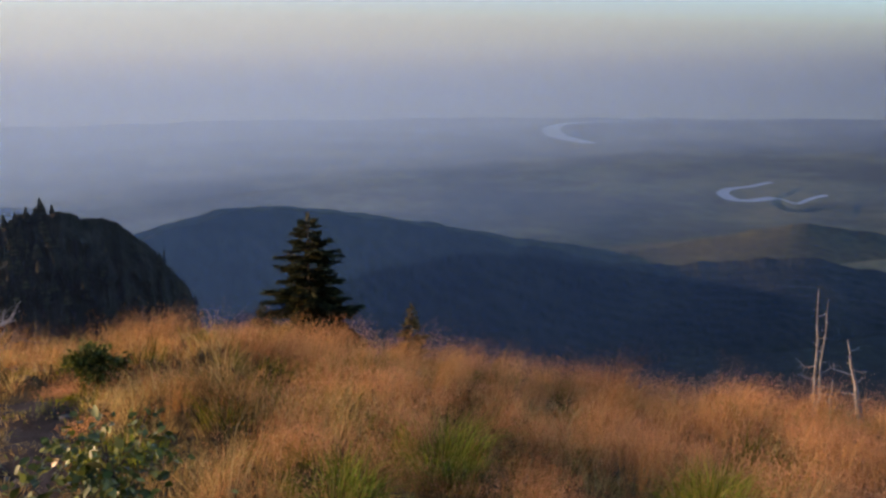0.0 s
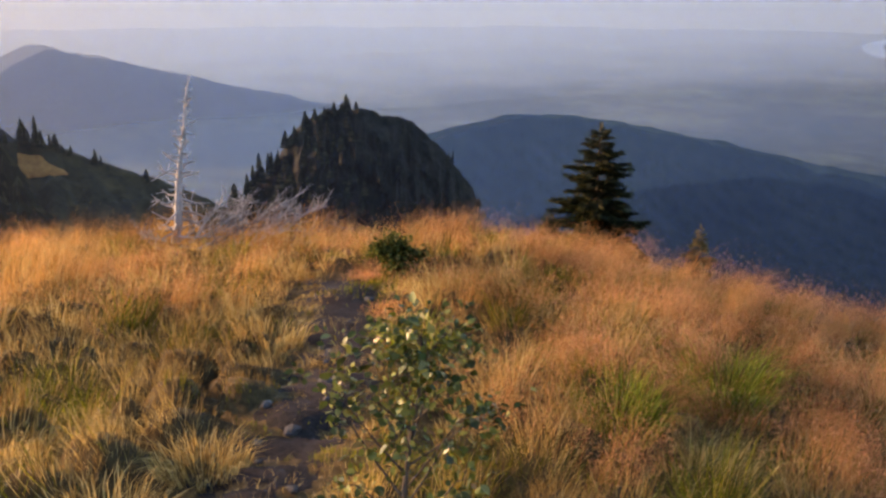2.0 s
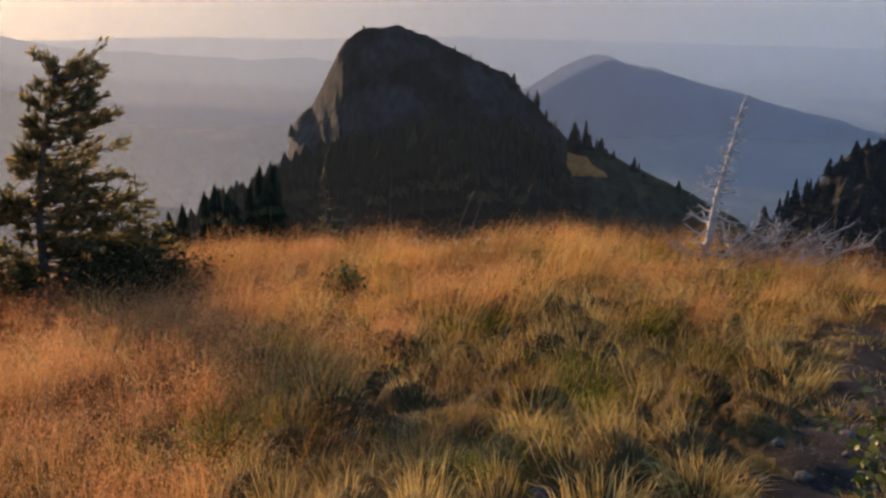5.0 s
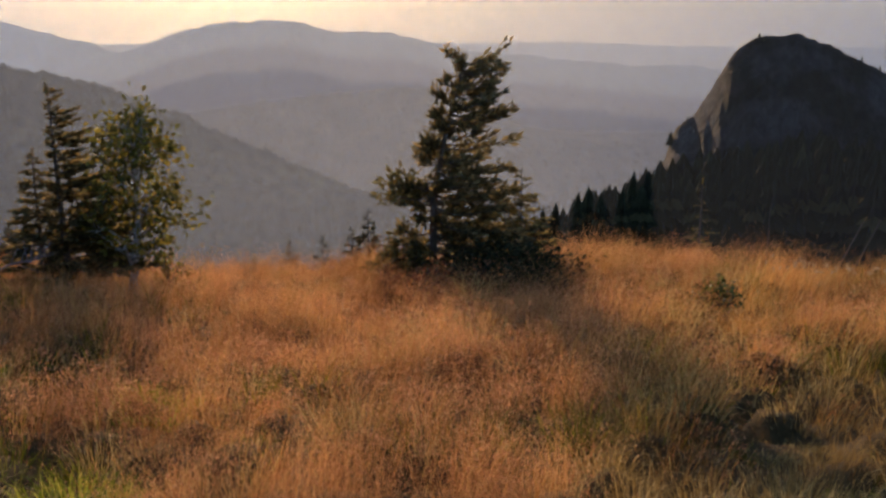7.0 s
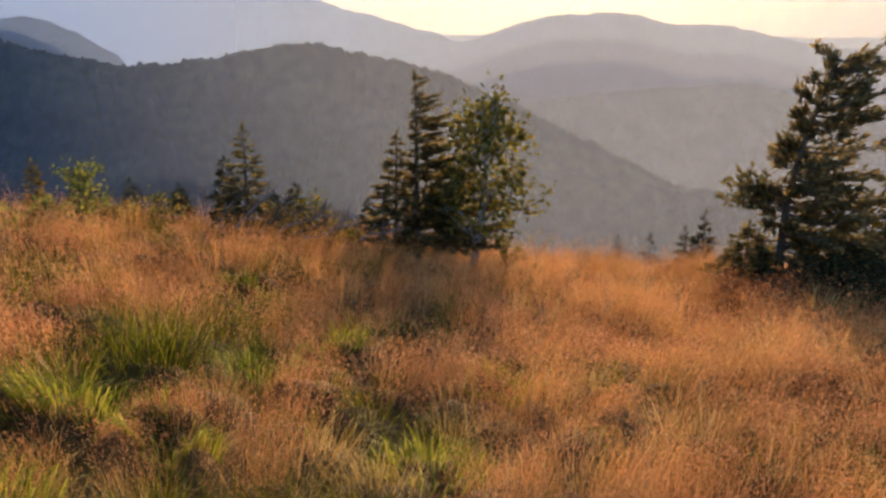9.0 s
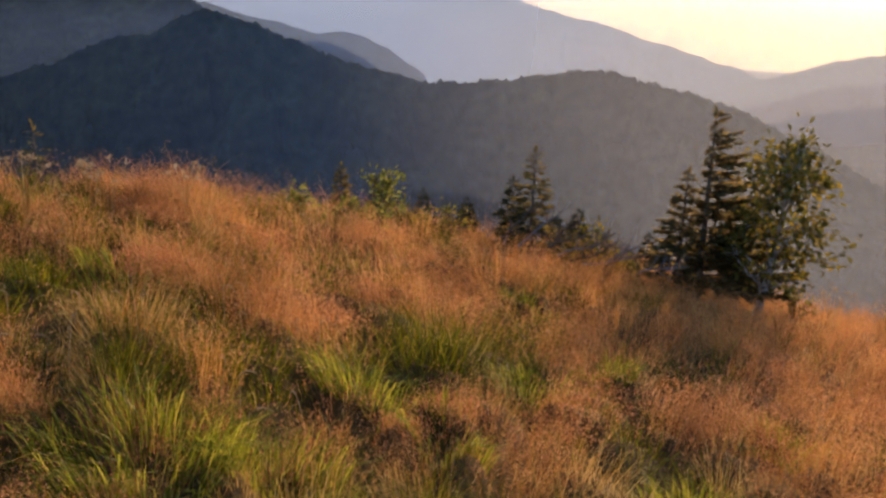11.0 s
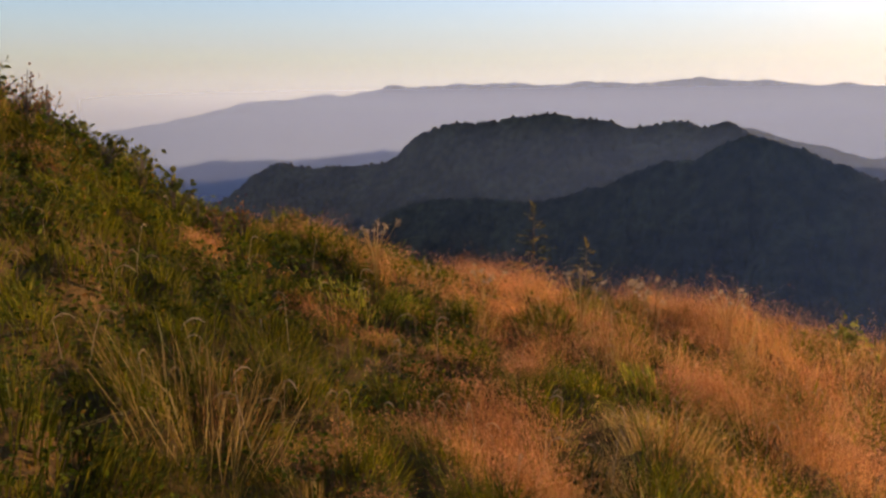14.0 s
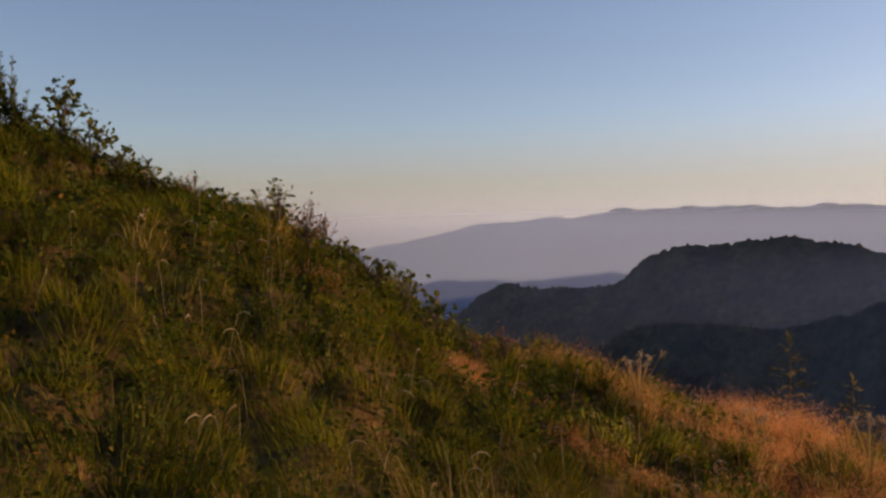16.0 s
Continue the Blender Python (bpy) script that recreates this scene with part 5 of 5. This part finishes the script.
def tuft_verts(x, y, z, hgt, wid, lean, lean_az, rng):
    """Bent tapering blades: five verts, three triangles each."""
    n = len(x)
    a = rng.uniform(0, 2 * np.pi, n)
    lx, ly = np.sin(lean_az) * lean * hgt, np.cos(lean_az) * lean * hgt
    sx, sy = np.cos(a) * wid / 2, np.sin(a) * wid / 2
    base = np.stack([x, y, z - 0.02], -1)
    mid = np.stack([x + lx * 0.35, y + ly * 0.35, z + hgt * 0.6], -1)
    tip = np.stack([x + lx, y + ly, z + hgt * (1 - 0.25 * np.minimum(lean, 1.2) ** 2)], -1)
    s = np.stack([sx, sy, 0 * sx], -1)
    v = np.stack([base - s, base + s, mid - s * 0.8, mid + s * 0.8, tip], 1).reshape(-1, 3)
    k = np.arange(n)[:, None] * 5
    return v, np.concatenate([k + [0, 1, 3], k + [0, 3, 2], k + [2, 3, 4]]), tip


# bigger tufts: heading and slope at which they lie, blades, height, width
TUFTS = [(-7.4, -24.2, 260, 0.34, 0.34), (-14.0, -24.8, 160, 0.26, 0.28), (9.7, -25.2, 220, 0.3, 0.34), (-139.6, -15.4, 260, 0.32, 0.36), (-143.8, -11.6, 160, 0.22, 0.4), (-138.2, -25.4, 380, 0.36, 0.5),
         (-125.2, -21.8, 260, 0.3, 0.36), (-114.6, -22.2, 220, 0.28, 0.32), (-109.8, -20.9, 180, 0.24, 0.3), (-113.2, -18.6, 150, 0.22, 0.3), (-115.0, -17.2, 130, 0.2, 0.3), (-131.0, -27.0, 260, 0.3, 0.4),
         (-120.0, -26.0, 180, 0.24, 0.3), (-146.0, -20.0, 220, 0.26, 0.4), (-152.0, -13.5, 240, 0.26, 0.5), (-158.0, -10.5, 260, 0.26, 0.6), (-164.0, -9.0, 260, 0.26, 0.6), (-172.0, -8.0, 300, 0.28, 0.7),
         (-178.0, -4.5, 280, 0.28, 0.6), (-184.0, -3.0, 280, 0.28, 0.6), (-176.0, -14.0, 320, 0.3, 0.6), (-186.0, -10.0, 320, 0.3, 0.6), (-168.0, -5.6, 200, 0.24, 0.5), (-41.0, -27.0, 160, 0.2, 0.3),
         (-47.0, -29.5, 180, 0.2, 0.34), (-36.5, -21.0, 160, 0.2, 0.4), (-27.0, -21.0, 150, 0.2, 0.4), (-52.0, -24.0, 150, 0.2, 0.36), (-99.0, -24.0, 160, 0.22, 0.36), (-104.0, -27.0, 200, 0.24, 0.4)]
SPOTS = [(place_by(az, el, 0.1), n * (3 if az > -20 else 2), h * (1.2 if az > -20 else 0.95 if az > -60 else 0.78 if az > -146 else 0.62), w * 1.35, az) for az, el, n, h, w in TUFTS]


def meadow(count, a0, a1, r0, seed):
    rng = np.random.RandomState(seed)
    az = rng.uniform(a0, a1, count)
    rc = smooth_table(EDGE_R, wrap(az)) + 2.5
    r = r0 + (rc - r0) * rng.uniform(0, 1, count)
    x, y = r * np.sin(np.radians(az)), r * np.cos(np.radians(az))
    # gather the blades in tussocks, dark gaps between
    _, cx, cy, _ = tussocks(x, y)
    x, y = x + (cx - x) * 0.22, y + (cy - y) * 0.22
    rim, cx, cy, _ = tussocks(x, y)
    gap = path_gap(x, y)
    keep = rng.uniform(0, 1, count) < np.clip((gap - 0.03 - 0.14 * waves(x, y, 41, 0.7, 2)) / 0.28, 0.0, 1) + 0.06
    thin = waves(x, y, 36, 0.9, 3)
    keep &= rng.uniform(0, 1, count) < np.clip(1.2 + 0.9 * thin, 0.45, 1)
    keep &= rng.uniform(0, 1, count) < 0.65 + 1.6 * rim
    x, y, r, gap, az, cx, cy, rim = x[keep], y[keep], r[keep], gap[keep], wrap(az[keep]), cx[keep], cy[keep], rim[keep]
    own = np.stack([np.sin(cx * a + cy * b) for a, b in ((91.3, 47.7), (63.1, 119.9), (151.7, 83.3), (37.7, 71.1))])
    f = np.stack(field(x, y, az, r)) + rng.gumbel(0, 0.3, (3, len(x))) + 0.6 * own[:3]
    f[0] -= 1.5 * np.clip(1 - gap / 0.9, 0, 1)
    return x, y, r, az, f.argmax(0), gap, own, x - cx, y - cy, rim, rng


def grow(parts, name, mat, label):
    v, f, o = [], [], 0
    for pv, pf in parts:
        v.append(pv)
        f.append(pf + o)
        o += len(pv)
    ob = new(name, mesh_of(name, np.concatenate(v), np.concatenate(f), mat))
    return tagged(ob, label, "grass", kind="stuff")


WIND = 62.0
GOLD = [(40, 0.0), (0, 0.05), (-18, 0.2), (-30, 0.45), (-60, 0.6), (-70, 0.25), (-82, 0.05), (-100, 0.15), (-115, 0.15), (-130, 0.05), (-320, 0.0)]
lots = {0: [], 1: [], 2: [], 3: []}
seeds, golden = [], []
for count, a0, a1, r0, seed in ((360000, -205, 28, 0.9, 61), (52000, 28, 155, 0.9, 62), (52000, -205, -134, 1.0, 63)):
    x, y, r, az, kind, gap, own, rx, ry, rim, rng = meadow(count, a0, a1, r0, seed)
    z = ground_z(x, y)
    lod = np.clip(r / 4.0, 0.8, 2.6)
    low = np.clip(gap / 0.9, 0.35, 1)
    patch = (1 + 0.3 * waves(x, y, 38, 1.7, 2) + 0.28 * own[3]) * (1 - 0.35 * np.clip((-az - 138) / 18, 0, 1))
    patch *= 1 - 0.22 * np.clip((7.2 - r) / 1.6, 0, 1) * np.clip((az + 72) / 10, 0, 1) * np.clip((-19 - az) / 8, 0, 1)
    for at, _, _, w, _ in SPOTS:
        patch *= 1 - 0.8 * np.exp(-((x - at.x) ** 2 + (y - at.y) ** 2) / (0.62 * w) ** 2)
    for k, (h, dh, w, ln) in enumerate(((0.29, 0.08, 0.0014, 0.65), (0.16, 0.05, 0.0024, 0.95), (0.16, 0.05, 0.0034, 1.1))):
        m = kind == k
        n = int(m.sum())
        hgt = np.clip(rng.normal(h, dh, n), 0.06, 0.6) * low[m] * patch[m]
        la = np.where(rng.uniform(0, 1, n) < 0.7, np.radians(WIND) + 0.8 * own[1][m] + rng.normal(0, 0.45, n), rng.uniform(0, 2 * np.pi, n))
        bend = np.abs(rng.normal(ln, 0.25, n))
        if k:
            # low tussocks: the blades fall outwards from the middle of each
            d = np.hypot(rx[m], ry[m]) / 0.2
            hgt = hgt * (0.5 + 0.8 * rim[m])
            la = np.where(rng.uniform(0, 1, n) < 0.65, np.arctan2(rx[m], ry[m]) + rng.normal(0, 0.4, n), la)
            bend = bend * np.clip(0.5 + 0.7 * d, 0.5, 1.5)
        v, f, tip = tuft_verts(x[m], y[m], z[m], hgt, w * lod[m] * rng.uniform(0.7, 1.3, n), bend, la, rng)
        gold = np.zeros(n, bool)
        if k == 0:
            # towards the north the hair grass is golden, elsewhere reddish
            gold = rng.uniform(0, 1, n) < smooth_table(GOLD, az[m]) + 0.35 * waves(x[m], y[m], 47, 2.2, 2)
            v5 = v.reshape(n, 5, 3)
            for side, lot in ((gold, 3), (~gold, 0)):
                c = int(side.sum())
                q = np.arange(c)[:, None] * 5
                lots[lot].append((v5[side].reshape(-1, 3), np.concatenate([q + [0, 1, 3], q + [0, 3, 2], q + [2, 3, 4]])))
        else:
            lots[k].append((v, f))
        if k == 0:
            # loose airy panicles: spikelets round the upper third of each stem
            c = 9
            b = np.repeat(tip, c, 0)
            hh = np.repeat(hgt, c)
            ll = np.minimum(np.repeat(lod[m], c), 1.5)
            b = b + np.stack([rng.normal(0, 0.036, n * c) * ll, rng.normal(0, 0.036, n * c) * ll, -rng.uniform(-0.03, 0.38, n * c) * hh], -1)
            d = rng.normal(0, 1, (n * c, 3))
            d /= np.linalg.norm(d, axis=1)[:, None]
            d[:, 2] = np.abs(d[:, 2])
            e = b + d * (0.011 * ll * rng.uniform(0.6, 1.4, n * c))[:, None]
            s = np.cross(d, rng.normal(0, 1, (n * c, 3)))
            s = s / np.linalg.norm(s, axis=1)[:, None] * (0.0016 * ll)[:, None]
            pv = np.stack([b - s, b + s, e], 1)
            for side, lot in ((np.repeat(gold, c), golden), (~np.repeat(gold, c), seeds)):
                lot.append((pv[side].reshape(-1, 3), np.arange(int(side.sum()))[:, None] * 3 + [0, 1, 2]))
grow(lots[0], "hair_grass", M_HAIR, "thin reddish hair grass swaying over the hilltop")
grow(seeds, "grass_panicles", M_PANICLE, "airy pinkish orange seed panicles of hair grass")
grow(lots[3], "golden_grass", M_GOLD, "tall golden hair grass along the sunlit brow")
grow(golden, "golden_panicles", M_GOLD, "airy golden seed panicles of hair grass")
grow(lots[1], "straw_grass", M_STRAW, "dry straw coloured grass in low tussocks")
grow(lots[2], "green_grass", M_GREEN, "olive green grass among the dry stems")


# low leafy herbs covering the rising slope
rng = np.random.RandomState(71)
n = 50000
az = -146 - 60 * rng.uniform(0, 1, n) ** 0.8
r = 1.1 + (smooth_table(EDGE_R, az) + 0.8) * rng.uniform(0, 1, n)
x, y = r * np.sin(np.radians(az)), r * np.cos(np.radians(az))
keep = waves(x, y, 44, 1.0, 3) + 0.9 * np.clip((-az - 150) / 20, -0.5, 1) > 0.25
x, y, r = x[keep], y[keep], r[keep]
n = len(x)
b = np.stack([x, y, ground_z(x, y) + rng.uniform(0.02, 0.2, n) * (0.7 + 0.5 * waves(x, y, 45, 0.8, 2))], -1)
d = rng.normal(0, 1, (n, 3)) * np.array([1, 1, 0.45]) + np.array([0, 0, 0.15])
d /= np.linalg.norm(d, axis=1)[:, None]
size = 0.026 * np.clip(r / 4, 0.8, 2) * rng.uniform(0.6, 1.4, n)
v, f = sprays(b, b + d * size[:, None], size * 0.6, rng)
tagged(new("bilberry_carpet", mesh_of("bilberry_carpet", v, f, M_HERB)), "dark green leafy bilberry carpet on the slope", "undergrowth", kind="stuff")


def plume(p, rng):
    """A dry seed head nodding over at the end of its stem."""
    a, k = rng.uniform(0, 2 * math.pi), rng.uniform(0.4, 0.9)
    out = Vector((math.cos(a), math.sin(a), 0)) * k
    p = Vector(p)
    return tube([p - out * 0.02 - Vector((0, 0, 0.04 * k)), p, p + out * 0.045 + Vector((0, 0, 0.02 * k)), p + out * 0.085 + Vector((0, 0, 0.012 * k)), p + out * 0.12 - Vector((0, 0, 0.018 * k))],
                [0.001, 0.002, 0.0036, 0.003, 0.001], 4)


def tuft(at, n, h, w, label, seed, mat, width=0.0065, lean=1.1):
    rng = np.random.RandomState(seed)
    t = thing("grass_tuft", at, label, "grass tuft", "grass tufts")
    a, q = rng.uniform(0, 2 * np.pi, n), np.sqrt(rng.uniform(0, 1, n))
    x, y = np.sin(a) * q * w / 2, np.cos(a) * q * w / 2
    z = ground_z(x + at[0], y + at[1]) - at[2]
    v, f, tip = tuft_verts(x, y, z, h * rng.uniform(0.55, 1.1, n), width * rng.uniform(0.7, 1.3, n), np.abs(rng.normal(lean * (0.4 + 0.6 * q), 0.15)), a + rng.normal(0, 0.5, n), rng)
    part("grass", mesh_of("grass", v, f, mat), t, kind="stuff")
    return t


# past heading -160 the tufts take the green with shade put in
for k, (at, n, h, w, az) in enumerate(SPOTS):
    tuft(at, n, h, w, "lush green grass tuft among reddish grass", 500 + k, M_SHADED_GREEN if az < -160 else M_TUFT if -146 < az < -56 or az > -34 or (az < -146 and k % 2) else M_GREEN if az < -140 else M_STRAW)
tuft(place_by(-166.5, -17.5, 0.15), 200, 0.5, 0.55, "tall pale arching grass tuft on the slope", 560, M_STRAW, 0.003, 1.1)

# nodding dry seed heads scattered over the slope
rng = np.random.RandomState(91)
heads = []
for _ in range(150):
    az = -128 - 68 * rng.uniform(0, 1)
    p = ground_at(az, 3.6 + (float(smooth_table(EDGE_R, az)) - 3.5) * rng.uniform(0, 1))
    q = p + Vector((rng.uniform(-0.06, 0.06), rng.uniform(-0.06, 0.06), rng.uniform(0.18, 0.34)))
    heads.append(tube([p, p.lerp(q, 0.6) + Vector((0, 0, 0.02)), q], [0.0016, 0.0014, 0.0012], 3))
    heads.append(plume(q, rng))
v, f = joined(heads)
tagged(new("dry_grass_heads", mesh_of("dry_grass_heads", v, f, M_PALE)), "pale nodding dry seed heads over the slope", "grass", kind="stuff")

# ---- leafy sapling beside the path ----
at = place_by(-27.6, -33.0)
trunk, limbs, pts, dirs, rng = branching(1.0, 66, spread=0.34, limbs=24, start=0.1, twigs=4, girth=0.8, rise=(0.7, 1.5))
sapling = thing("sapling", at, "young leafy aspen sapling with small glossy leaves", "sapling")
part("stem", mesh_of("stem", *joined([trunk]), M_BARK, True), sapling)
for k in range(24):
    part("limb", mesh_of("limb", *joined(limbs[k * 5:k * 5 + 5]), M_BARK, True), sapling)
leaf_mesh = []
for k in range(3):
    lv = LEAF_V * np.array([1.0 + 0.1 * k, 1, 1 + k * 0.8]) * 0.045
    leaf_mesh.append(mesh_of("leaf", lv, LEAF_F, M_LEAFLET, True))
for k in range(290):
    i = int(rng.randint(len(pts)))
    p = pts[i] + Vector(rng.normal(size=3)) * 0.018
    d = (dirs[i] + Vector(rng.normal(size=3)) * 0.7 + Vector((0, 0, -0.5))).normalized()
    ob = part("leaf", leaf_mesh[k % 3], sapling)
    ob.matrix_local = Matrix.Translation(p) @ (d.to_track_quat("Y", "Z").to_matrix() @ Matrix.Rotation(rng.uniform(-1.4, 1.4), 3, "Y")).to_4x4() @ Matrix.Scale(rng.uniform(0.6, 1.15), 4)
more = [int(rng.randint(len(pts))) for _ in range(900)]
v, f = leaf_cloud([pts[i] + Vector(rng.normal(size=3)) * 0.035 for i in more], [dirs[i] for i in more], 0.035, rng)
part("leaves", mesh_of("leaves", v, f, M_LEAF, True), sapling, kind="stuff")
